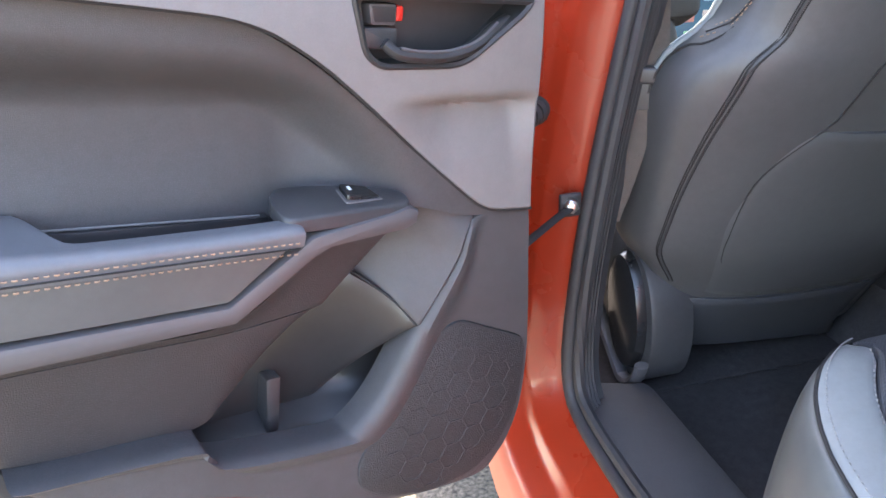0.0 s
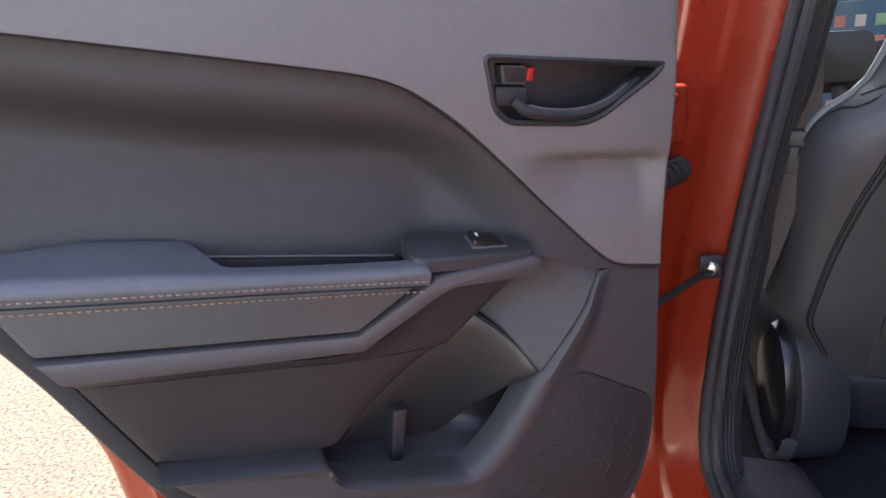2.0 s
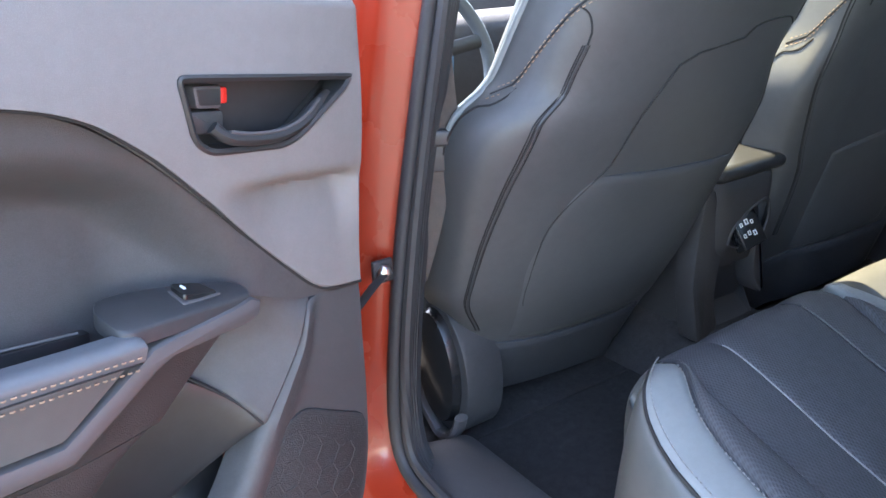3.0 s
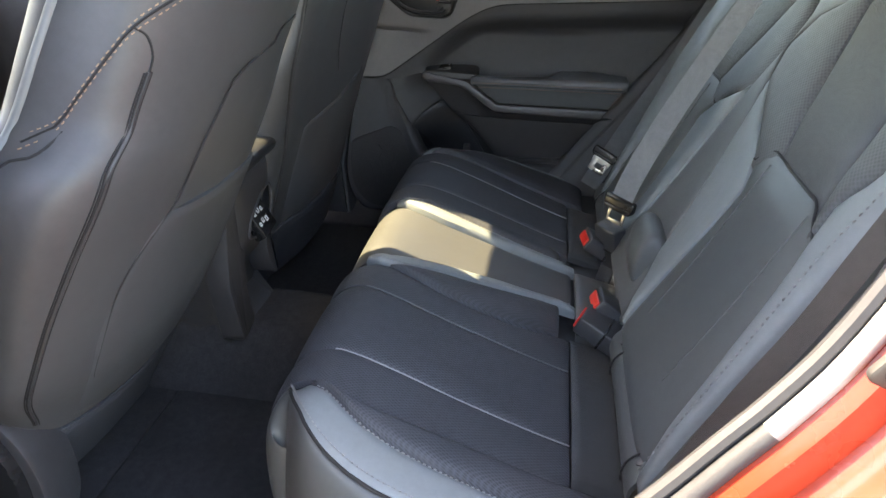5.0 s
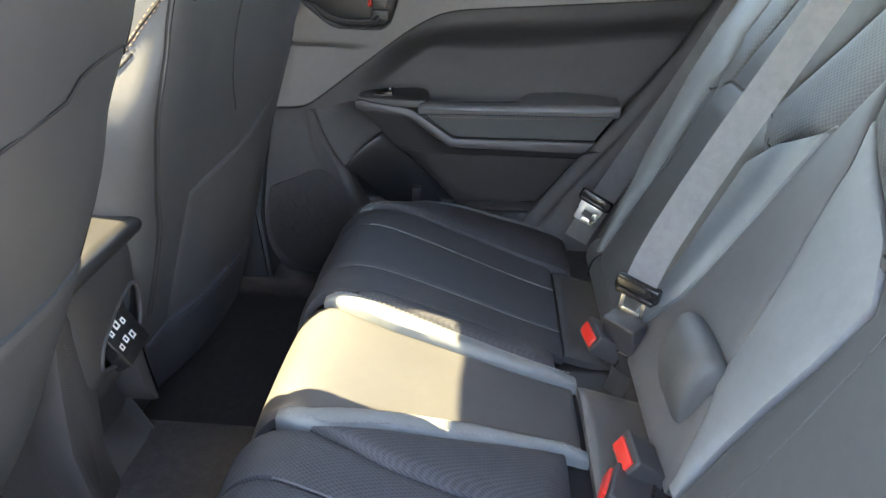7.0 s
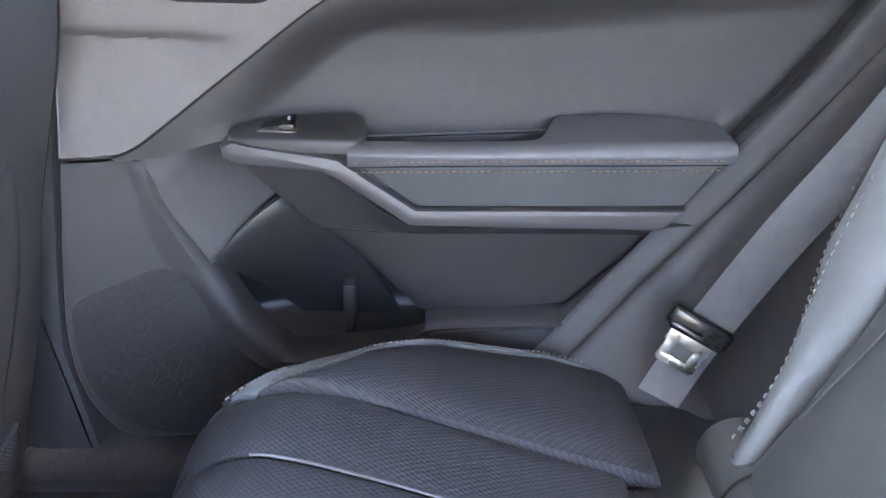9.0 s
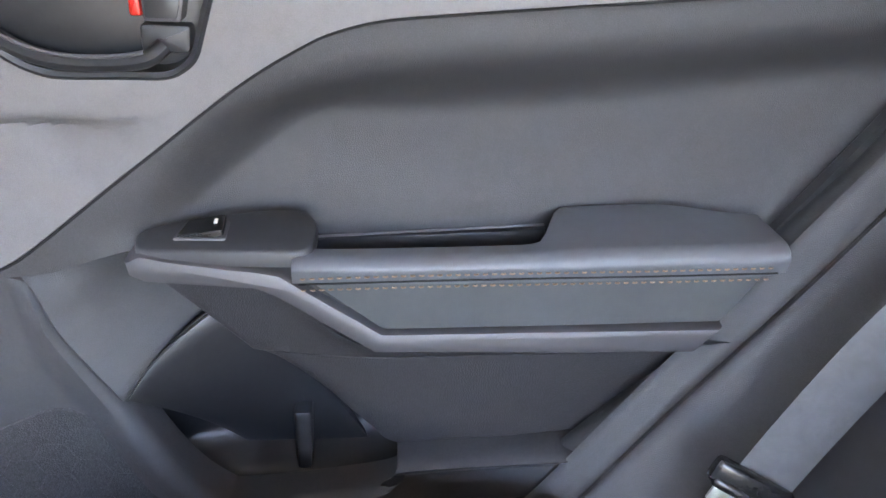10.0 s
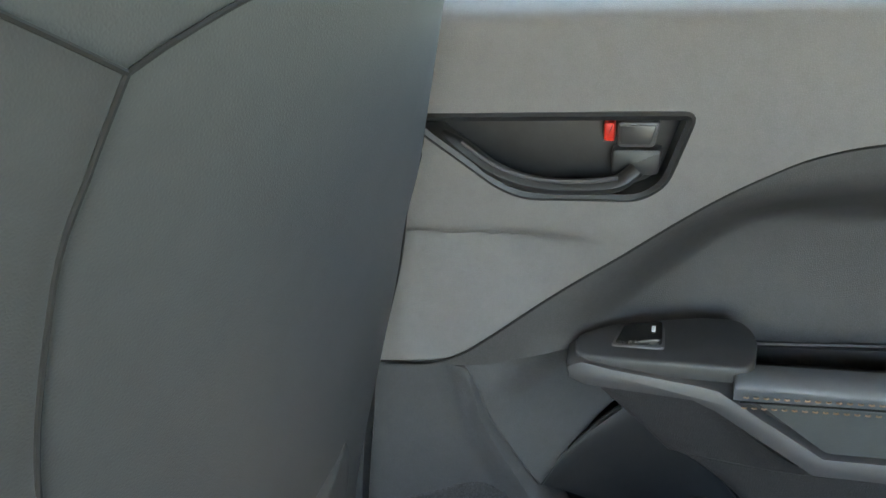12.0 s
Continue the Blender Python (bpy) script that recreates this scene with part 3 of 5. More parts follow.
    part("lock_base", slab(rounded([(0.440, 0.985), (0.474, 0.985), (0.474, 1.005), (0.438, 1.005)], 0.004, 3), lambda a, b, h: P(a, b, 0.727 - h), 0.0, 0.016, 0.003), BLACK, handle)
    # painted shell, weatherstrip, glass; right shell blackened to stand for seal and shaded gap
    shell = rounded([(0.640, 1.13), (0.672, 0.93), (0.690, 0.80), (0.718, 0.65), (0.727, 0.55), (0.720, 0.48), (0.695, 0.425), (0.65, 0.392), (0.55, 0.37), (0.35, 0.35), (0.17, 0.36), (0.115, 0.42), (0.084, 0.50), (0.063, 0.584), (0.027, 0.66), (-0.023, 0.729), (-0.075, 0.785), (-0.14, 0.875), (-0.22, 1.0), (-0.29, 1.13)], 0.02, 3)
    n = len(shell)
    levels = [(0.0, 0.905), (0.0, 0.825), (0.004, 0.815), (0.012, 0.808), (0.030, 0.800), (0.036, 0.790), (0.075, 0.785), (0.085, 0.85)]
    loops = [[P(a, b, x + (0.022 if side > 0 and x < 0.9 else 0.0)) for a, b in (inset(shell, d) if d else shell)] for d, x in levels]
    part("door_shell", ([v for r in loops for v in r], [[k * n + i, k * n + (i + 1) % n, (k + 1) * n + (i + 1) % n, (k + 1) * n + i] for k in range(7) for i in range(n)] + [[7 * n + i for i in range(n)], list(range(n))[::-1]]), PAINT if side < 0 else BLACK, door, "burnt orange painted door shell with rolled flange" if side < 0 else "orange inner door shell, blackened to stand for seal and shaded gap")
    part("door_skin", slab(rounded([(0.70, 1.13), (0.755, 0.65), (0.755, 0.42), (0.66, 0.30), (0.36, 0.30), (0.15, 0.33), (0.09, 0.47), (0.06, 0.57), (0.02, 0.655), (-0.03, 0.725), (-0.15, 0.875), (-0.30, 1.13)], 0.02, 3), lambda a, b, h: P(a, b, 0.925 - h), 0.0, 0.022, 0.008), PAINT, door, "burnt orange outer door skin")
    strip = along([(0.205, 0.455), (0.159, 0.520), (0.100, 0.597), (0.057, 0.659), (0.020, 0.712), (-0.04, 0.79), (-0.12, 0.90), (-0.20, 1.02), (-0.26, 1.12)], 50)
    part("door_seal", tube([P(a, b, 0.776) for a, b in strip], 0.013, 8, 0.7, out), RUBBER, door, "black rubber door weatherstrip")
    part("window_frame", join(tube([P(a, b, x) for a, b, x in ((0.655, 1.10, 0.79), (0.63, 1.25, 0.76), (0.60, 1.42, 0.70))], 0.03, 8, 0.6, Vector((0, 1, 0))), tube([P(a, b, x) for a, b, x in ((0.60, 1.42, 0.70), (0.2, 1.45, 0.69), (-0.20, 1.42, 0.70), (-0.42, 1.25, 0.75), (-0.33, 1.10, 0.79))], 0.03, 8, 0.6, Vector((1, 0, 0)))), BLACK, door)
    part("window_pane", ([P(0.64, 1.10, 0.80), P(0.60, 1.42, 0.71), P(-0.20, 1.42, 0.71), P(-0.40, 1.25, 0.76), P(-0.30, 1.10, 0.80), P(0.64, 1.10, 0.804), P(0.60, 1.42, 0.714), P(-0.20, 1.42, 0.714), P(-0.40, 1.25, 0.764), P(-0.30, 1.10, 0.804)], [[0, 1, 2, 3, 4], [9, 8, 7, 6, 5], [0, 5, 6, 1], [1, 6, 7, 2], [2, 7, 8, 3], [3, 8, 9, 4], [4, 9, 5, 0]]), GLASS, door)
    part("belt_ledge", slab([(0.63, 0.755), (0.63, 0.81), (-0.30, 0.81), (-0.28, 0.755)], lambda a, x, h: P(a, 1.118 + h, x), -0.03, 0.012, 0.006), DARK, door)
    return door


SPEAKER = material("perforated_black_plastic", (0.032, 0.032, 0.034), 0.6, bump=1.5, scale=420, kind="voronoi", stain=0.4)
LEFT_OPEN = Matrix(((0.34004, 0.93134, 0.13032, -1.37632), (-0.94027, 0.33913, 0.02981, -0.31030), (-0.01644, -0.13267, 0.99102, 0.14037), (0, 0, 0, 1)))
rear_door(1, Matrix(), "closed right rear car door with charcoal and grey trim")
rear_door(-1, LEFT_OPEN, "open burnt orange left rear car door with charcoal and grey trim")

# ---- the body round the door openings ----
APERTURE = [(0.70, 1.42), (0.728, 1.25), (0.748, 1.10), (0.762, 0.90), (0.768, 0.70), (0.766, 0.54), (0.748, 0.470), (0.70, 0.447), (0.62, 0.440), (0.52, 0.440), (0.42, 0.452), (0.31, 0.502), (0.20, 0.585), (0.10, 0.685),
            (0.037, 0.755), (-0.018, 0.826), (-0.049, 0.865), (-0.090, 0.924), (-0.125, 0.992), (-0.152, 1.06), (-0.20, 1.18), (-0.31, 1.42)]


def aperture_x(z):
    return 0.757 - 0.10 * smooth(0.46, 1.50, z)


def side_body(side, label):
    """Painted door frame, rubber seals and inner trims of one side of the car."""
    body = thing("car_body_side", label, "car body", "car body sides", "structure")
    line = along(APERTURE, 110)
    centre = Vector((0.33, 0.95))

    def ring(i, off, dx):
        q = line[i]
        d = (line[min(i + 1, 110)] - line[max(i - 1, 0)]).normalized()
        nrm = Vector((d.y, -d.x))
        if nrm.dot(q - centre) < 0:
            nrm = -nrm
        return Vector((side * (aperture_x(q.y) + dx + (0.12 if side > 0 else 0.0)), q.x + nrm.x * off, q.y + nrm.y * off))

    # stepped flanges: a rolled hollow at the middle pillar, a flat inner face and an outer wall behind the door
    fore = [(0.002, -0.004), (0.003, 0.0), (0.010, 0.004), (0.022, 0.020), (0.040, 0.054), (0.046, 0.060), (0.058, 0.064), (0.066, 0.072), (0.076, 0.100), (0.086, 0.110), (0.12, 0.116), (0.18, 0.12)]
    aft = [(0.002, -0.004), (0.004, 0.004), (0.012, 0.010), (0.018, 0.020), (0.024, 0.027), (0.058, 0.021), (0.063, 0.026), (0.072, 0.052), (0.085, 0.083), (0.10, 0.105), (0.115, 0.112), (0.17, 0.116)]
    k = len(fore)
    verts = []
    for i in range(111):
        w = smooth(0.46, 0.25, line[i].x)
        verts += [ring(i, lerp(a, c, w), lerp(b, d, w)) for (a, b), (c, d) in zip(fore, aft)]
    part("door_frame", (verts, [[i * k + j, (i + 1) * k + j, (i + 1) * k + j + 1, i * k + j + 1] for i in range(110) for j in range(k - 1)]), PAINT, body, "burnt orange painted door frame with stepped flanges")
    if side < 0:
        rubber_parts(body, ring)
    if side > 0:
        cover = [(0.70, 0.386), (0.72, 0.55), (0.708, 0.65), (0.685, 0.80), (0.667, 0.93), (0.65, 1.03), (0.64, 1.12), (0.60, 1.45), (0.86, 1.45), (0.89, 0.9), (0.90, 0.386)]
        part("pillar_cover", slab(rounded(cover, 0.01, 3), lambda a, b, h: Vector((side * (0.80 - h), a, b)), 0.0, 0.075, 0.012), DARK, body, "dark grained plastic middle pillar cover")
    else:
        part("pillar_cover", slab(rounded([(0.775, 0.386), (0.90, 0.386), (0.89, 0.9), (0.86, 1.45), (0.725, 1.45), (0.762, 1.10), (0.776, 0.85), (0.782, 0.60)], 0.02, 3), lambda a, b, h: Vector((side * (aperture_x(b) - 0.012 - h), a, b)), 0.0, 0.035, 0.012), DARK, body, "dark grained plastic middle pillar cover")
    return body


def line_aft(i):
    """Whether a place of the opening lies on its rear edge, above the wheel arch."""
    q = along(APERTURE, 110)[i]
    return q.x < 0.01 and q.y > 0.84


def rubber_parts(body, ring):
    """The seals and inner collar of the open side."""
    side = -1
    seal = [ring(i, 0.004, 0.004) for i in range(111)]
    cut = next(i for i in range(111) if line_aft(i))
    part("door_seal", tube(seal[:cut + 1], 0.0115, 10, 0.9), RUBBER, body, "black rubber door opening seal")
    # the same black seal, given a pale colour where the sun strikes it
    part("door_seal", tube(seal[cut:], 0.0115, 10, 0.9), SUNTRIM, body, "black rubber seal along the rear pillar, coloured pale as sunlit")
    part("seal_lip", tube([ring(i, -0.012, -0.006) for i in range(111)], 0.009, 8), RUBBER, body)
    for k in range(4):
        part("seal_rib", tube([ring(i, -0.004 + 0.004 * k, -0.016 - 0.007 * k) for i in range(111)], 0.0042, 6), RUBBER, body)
    # extra tube that paints the sun's glare along the seal
    part("sunlit_seal_lip", tube([ring(i, 0.001, -0.014) for i in range(111) if line_aft(i)], 0.0135, 10), SUNTRIM, body, "pale tube for sun glare on the rear pillar seal")
    # inner trim collar, as wide as pillar and sill covers
    def collar(u, v):
        return ring(min(int(u * 110), 110), lerp(0.002, 0.016, v), lerp(-0.012, -0.055, v))
    part("pillar_trim", sheet(collar, 110, 8, Vector((side, 0, 0)), 0.002, 0.004, 0.004, 0.05), BLACK, body, "dark grained plastic pillar and sill trim")


left_body = side_body(-1, "burnt orange left door frame with black rubber seals")
side_body(1, "right door frame hidden behind black rubber seals")

# floor, sills, front wall, roof, rear
# unseen bulkhead, added to keep ground light out of the cabin
solo("firewall", block(-0.80, 0.80, 1.9, 1.96, 0.30, 1.04, 0.01), DARK, "dark bulkhead ahead of the dashboard", "bulkhead", "structure")
solo("front_floor", block(-0.79, 0.79, 0.815, 1.9, 0.30, 0.384, 0.004), CARPET, "black carpeted front footwell floor", "car floor", "structure")
solo("floor", block(-0.70, 0.70, -0.3, 0.813, 0.30, 0.385, 0.004), CARPET, "black carpeted car floor", "car floor", "structure")


def ridge(u, v):
    """The raised tunnel along the middle of the floor."""
    x = lerp(-0.20, 0.20, u)
    return Vector((x, lerp(0.30, 1.5, v), 0.37 + 0.118 * smooth(0.20, 0.07, abs(x))))


solo("floor_tunnel", sheet(ridge, 24, 10, Vector((0, 0, -1)), 0, 0.02), CARPET, "black carpeted floor tunnel", "floor tunnel", "structure")
for s in (-1, 1):
    wide = 0.06 if s > 0 else 0.0
    plan = rounded([(0.50, 0.600 + wide), (0.80, 0.600 + wide), (0.80, 0.755 + 2.4 * wide), (0.34, 0.755 + 2.4 * wide), (0.40, 0.60 + wide)], 0.03, 4)
    # the right sill takes the carpet's black to hide stray light on it
    tagged(part("door_sill", slab(plan, lambda y, x, h: Vector((s * x, y, (0.385 if s < 0 else 0.345) + h + 0.025 * smooth(0.66, 0.74, x))), 0.0, 0.045, 0.012), DARK if s < 0 else CARPET, None), "dark grained plastic door sill cover, the right one blackened to look shaded", "door sill", "door sills", "structure")

# unseen roof widened against stray sun; assumed sunroof opening shapes the cushion's sun patch
solo("roof", join(*[slab(q, lambda a, b, h: Vector((a, b, 1.46 + h)), 0.0, 0.06, 0.002) for q in ([(-0.64, -1.3), (0.64, -1.3), (0.74, -0.4), (0.80, 0.785), (-0.69, 0.785), (-0.68, -0.4)], [(-0.69, 0.7851), (-0.40, 0.7851), (-0.40, 1.25), (-0.70, 1.25)], [(0.40, 0.7851), (0.80, 0.7851), (0.81, 1.25), (0.40, 1.25)], [(-0.70, 1.2501), (0.81, 1.2501), (0.81, 1.80), (-0.70, 1.80)])]), HEADLINER, "unseen pale grey headliner with an assumed sunroof opening", "car roof", "structure")
solo("sunroof", block(-0.40, 0.40, 0.786, 1.249, 1.490, 1.496, 0), SUNROOF, "assumed sunroof pane, unseen, added to tint the sun patch", "sunroof", "structure", smooth=False)
solo("cargo_floor", block(-0.62, 0.62, -1.35, -0.34, 0.60, 0.66, 0.01), CARPET, "dark carpeted cargo floor behind the bench", "cargo floor", "structure")
solo("tailgate", block(-0.70, 0.70, -1.42, -1.34, 0.45, 1.02, 0.02), DARK, "dark trimmed tailgate below the rear window", "tailgate", "structure")
for s in (-1, 1):
    tagged(part("quarter_panel", sheet(lambda u, v: Vector((s * (0.80 - 0.10 * v - 0.05 * smooth(0.5, 1, v)), lerp(-0.26, -1.38, u), lerp(0.45, 1.10, v))), 8, 8, Vector((s, 0, 0)), 0, 0.04), DARK, None), "dark trimmed rear quarter panel", "car panel", "rear quarter panels", "structure")
    tagged(part("rear_pillar", tube([Vector((s * 0.80, -0.42, 1.08)), Vector((s * 0.74, -0.48, 1.28)), Vector((s * 0.66, -0.54, 1.47))], 0.09, 10, 0.4, Vector((s, 0, 0))), DARK, None), "dark trimmed rear roof pillar", "car pillar", "roof pillars", "structure")
    tagged(part("front_wall", sheet(lambda u, v: Vector((s * (0.78 - 0.04 * v), lerp(0.80 if s > 0 else 0.87, 1.9, u), lerp(0.30, 1.15, v))), 8, 8, Vector((s, 0, 0)), 0, 0.125), DARK, None), "dark trimmed front door inner side", "car door trim", "front door trims", "structure")

    tagged(part("front_door", slab(rounded([(0.81, 0.33), (1.86, 0.33), (1.86, 1.05), (0.80, 1.06)], 0.05, 4), lambda a, b, h: Vector((s * (0.880 + h), a, b)), 0.0, 0.045, 0.012), PAINT, None), "burnt orange outer panel of the closed front door", "car door", "front door panels", "structure")

# ---- rear bench ----
PROFILE = [(-0.03, 0.560), (0.06, 0.582), (0.108, 0.594), (0.18, 0.618), (0.26, 0.648), (0.34, 0.678), (0.40, 0.697), (0.435, 0.700), (0.465, 0.688), (0.488, 0.660), (0.500, 0.615), (0.497, 0.54), (0.480, 0.46), (0.462, 0.40)]
_prof = spline(PROFILE)


def cushion_at(x, v, lift=0.0):
    q = _prof(v)
    d = (_prof(min(v + 0.01, 1)) - _prof(max(v - 0.01, 0))).normalized()
    n = Vector((0, -d.y, d.x))
    return Vector((x, q.x, q.y - 0.033 * max(x, 0.0))) + n * lift


def v_of(y):
    """Where on the cushion's profile its top reaches y."""
    for i in range(400):
        if _prof(i / 640).x >= y:
            return i / 640
    return 0.62


def edge(rows, cx, side):
    """x across the bench as a function of the profile place, from rows of (y, distance from the middle)."""
    table = sorted((v_of(y), cx + side * d) for y, d in rows)

    def fn(v):
        if v <= table[0][0]:
            return table[0][1]
        for (a, p), (b, q) in zip(table, table[1:]):
            if v <= b:
                return lerp(p, q, (v - a) / max(b - a, 1e-6))
        return table[-1][1]

    return fn


def strip(e0, e1, v0, v1, bulge, nu, nv, surf=cushion_at, back=Vector((0, 0, -1)), drop=None):
    def fn(u, v):
        s = lerp(v0(u) if callable(v0) else v0, v1(u) if callable(v1) else v1, v)
        x = lerp(e0(s), e1(s), u)
        pad = bulge * (1 - abs(2 * u - 1) ** 3) ** 0.5 * min(1.0, 6 * v + 0.3, 6 * (1 - v) + 0.3)
        p = surf(x, s, pad)
        return p + (drop(u, s) if drop else Vector())
    return sheet(fn, nu, nv, back, 0.003, 0.012, 0.03, 0.01)


bench = thing("rear_bench", "charcoal cloth and leather rear bench with pale grey bolsters", "car seat")
for side in (-1, 1):
    cx = 0.008
    if side < 0:
        outer = edge([(0.02, 0.680), (0.20, 0.680), (0.30, 0.677), (0.33, 0.674), (0.36, 0.665), (0.39, 0.650), (0.425, 0.617), (0.45, 0.575), (0.468, 0.540)], cx, side)
        bolster = edge([(0.02, 0.548), (0.16, 0.550), (0.25, 0.552), (0.33, 0.558), (0.375, 0.560), (0.405, 0.550), (0.44, 0.532)], cx, side)
        line1 = edge([(0.02, 0.462), (0.10, 0.462), (0.26, 0.464), (0.42, 0.456)], cx, side)
        line2 = edge([(0.02, 0.280), (0.10, 0.279), (0.32, 0.283), (0.44, 0.266)], cx, side)
        inner = edge([(0.02, 0.175), (0.115, 0.183), (0.20, 0.210), (0.26, 0.214), (0.32, 0.212), (0.37, 0.200), (0.40, 0.192)], cx, side)
        pipe = edge([(0.02, 0.072), (0.12, 0.076), (0.20, 0.104), (0.27, 0.132), (0.34, 0.160), (0.39, 0.188), (0.43, 0.184), (0.47, 0.160)], cx, side)
        mid = edge([(0.02, 0.056), (0.12, 0.060), (0.23, 0.084), (0.31, 0.112), (0.37, 0.136), (0.415, 0.158), (0.465, 0.152)], cx, side)
    else:
        outer = edge([(0.02, 0.690), (0.10, 0.684), (0.20, 0.670), (0.30, 0.628), (0.364, 0.570), (0.41, 0.520), (0.44, 0.490), (0.468, 0.470)], cx, side)
        bolster = edge([(0.02, 0.490), (0.20, 0.490), (0.30, 0.486), (0.36, 0.486), (0.41, 0.474), (0.44, 0.462)], cx, side)
        line1 = edge([(0.02, 0.392), (0.10, 0.392), (0.42, 0.392)], cx, side)
        line2 = edge([(0.02, 0.240), (0.10, 0.240), (0.26, 0.234), (0.44, 0.216)], cx, side)
        inner = edge([(0.02, 0.165), (0.115, 0.165), (0.26, 0.150), (0.40, 0.132)], cx, side)
        pipe = edge([(0.02, 0.115), (0.12, 0.112), (0.26, 0.108), (0.33, 0.108), (0.39, 0.112), (0.43, 0.116), (0.47, 0.120)], cx, side)
        mid = edge([(0.02, 0.092), (0.10, 0.090), (0.20, 0.080), (0.30, 0.072), (0.35, 0.068), (0.39, 0.074), (0.43, 0.090), (0.47, 0.105)], cx, side)
    v_back = v_of(0.10)
    part("seat_panel", strip(line1, line2, v_back, 0.97, 0.006, 22, 60), SEATCLOTH, bench, "charcoal honeycomb-textured seat centre")
    part("seat_panel", strip(bolster, line1, v_back, 0.97, 0.005, 12, 60), SEATCLOTH, bench)
    part("seat_panel", strip(line2, inner, v_back, 0.97, 0.005, 12, 60), SEATCLOTH, bench)
    part("inner_bolster", strip(inner, pipe, v_of(0.118), v_of(0.41), 0.014, 10, 40), SEATCLOTH, bench)
    part("leather_band", strip(pipe, mid, 0.12, v_of(0.452), 0.010, 8, 40), PALE, bench, "pale grey leather band")
    def sag(v):
        return Vector((0, 0, -0.012 * smooth(v_of(0.44), v_of(0.36), v)))
    if side < 0:
        crest = edge([(0.02, 0.614), (0.16, 0.616), (0.27, 0.614), (0.32, 0.608), (0.365, 0.592), (0.39, 0.574), (0.41, 0.556), (0.45, 0.535)], cx, side)
    else:
        crest = edge([(0.02, 0.668), (0.15, 0.662), (0.28, 0.615), (0.346, 0.565), (0.378, 0.520), (0.41, 0.482), (0.45, 0.464)], cx, side)
    part("outer_bolster", strip(crest, bolster, v_of(0.06), v_of(0.437), 0.014, 12, 50), SEATCLOTH, bench, "charcoal honeycomb-textured bolster")
    part("leather_band", strip(outer, crest, lambda u: v_of(lerp(0.0, 0.06, u)), lambda u: v_of(lerp(0.468, 0.44, u)), 0.008, 12, 50, drop=lambda u, v: sag(v) * (1 - u) ** 1.3), PALE, bench, "pale grey leather band")
    # rounded outer flank
    def flank(u, v, outer=outer, side=side, sag=sag):
        s = lerp(0.02, 0.97, v)
        a = u * math.pi / 2
        q = _prof(s)
        front = smooth(0.60, 0.75, s)
        x = outer(s) + side * (0.045 * math.sin(a))
        z = q.y + sag(s).z - 0.033 * max(x, 0.0) - (0.25 * (1 - math.cos(a)) * (1 - front))
        return Vector((x, q.x - 0.04 * front * (1 - math.cos(a)), z))
    part("outer_flank", sheet(flank, 16, 50, Vector((-side, 0, 0)), 0.003, 0.01), BLACKLEATHER, bench, "charcoal leather cushion side")
    part("outer_piping", tube([cushion_at(outer(v), v, 0.002) + sag(v) for v in [lerp(0.03, v_of(0.468), i / 50) for i in range(51)]], 0.0025, 6), SEAM, bench)
    part("stitching", stitches([cushion_at(outer(v) - side * 0.010, v, 0.0085) + sag(v) * 0.85 for v in [lerp(0.05, v_of(0.462), i / 12) for i in range(13)]], (0, -0.3, 1), 0.004, 0.003, 0.0009), WHITETHREAD, bench)
    part("stitching", stitches([cushion_at(crest(v) + side * 0.006, v, 0.008) + sag(v) * 0.12 for v in [lerp(v_back, v_of(0.43), i / 12) for i in range(13)]], (0, -0.3, 1), 0.004, 0.003, 0.0009), WHITETHREAD, bench)
    part("stitching", stitches([cushion_at(pipe(v) - side * 0.007, v, 0.009) for v in [lerp(v_back, v_of(0.44), i / 12) for i in range(13)]], (0, -0.3, 1), 0.004, 0.003, 0.0009), WHITETHREAD, bench)
    for ln in (line1, line2):
        part("seat_seam", tube([cushion_at(ln(v), v, 0.0015) for v in [lerp(v_back, v_of(0.43), i / 40) for i in range(41)]], 0.0012, 6), WHITETHREAD if ln is line1 else LEATHER, bench)
    # ribbed strip at the back of the seat
    part("rear_strip", strip(edge([(0.0, 0.540 if side < 0 else 0.475)], cx, side), edge([(0.0, 0.175)], cx, side), v_of(0.005), v_of(0.098), 0.012, 30, 14), RIBBED, bench, "ribbed charcoal cloth strip")
mid_l = edge([(0.02, 0.056), (0.12, 0.060), (0.23, 0.084), (0.31, 0.112), (0.37, 0.136), (0.415, 0.158), (0.465, 0.152)], 0.008, -1)
mid_r = edge([(0.02, 0.092), (0.10, 0.090), (0.20, 0.080), (0.30, 0.072), (0.35, 0.068), (0.39, 0.074), (0.43, 0.090), (0.47, 0.105)], 0.008, 1)
part("middle_panel", strip(mid_l, mid_r, v_of(0.092), 0.97, 0.004, 24, 60, lambda x, s, h: cushion_at(x, s, h - 0.006)), MIDDLE, bench, "smooth charcoal leather middle seat panel")
part("rear_flap", strip(edge([(0.0, -0.15)], 0, 1), edge([(0.0, 0.095)], 0, 1), v_of(-0.02), v_of(0.088), 0.008, 20, 14, lambda x, s, h: cushion_at(x, s, h + 0.004)), LEATHER, bench, "grey leather flap behind the middle seat")
part("snap_stud", disc(cushion_at(-0.075, v_of(0.012), 0.012), (0, -0.2, 1), 0.0075, 0.003), SILVER, bench, "round grey snap stud")
part("foam_core", join(block(-0.62, 0.635, -0.06, 0.40, 0.40, 0.56, 0.02), block(-0.58, 0.60, 0.36, 0.455, 0.386, 0.60, 0.02)), BLACK, bench)

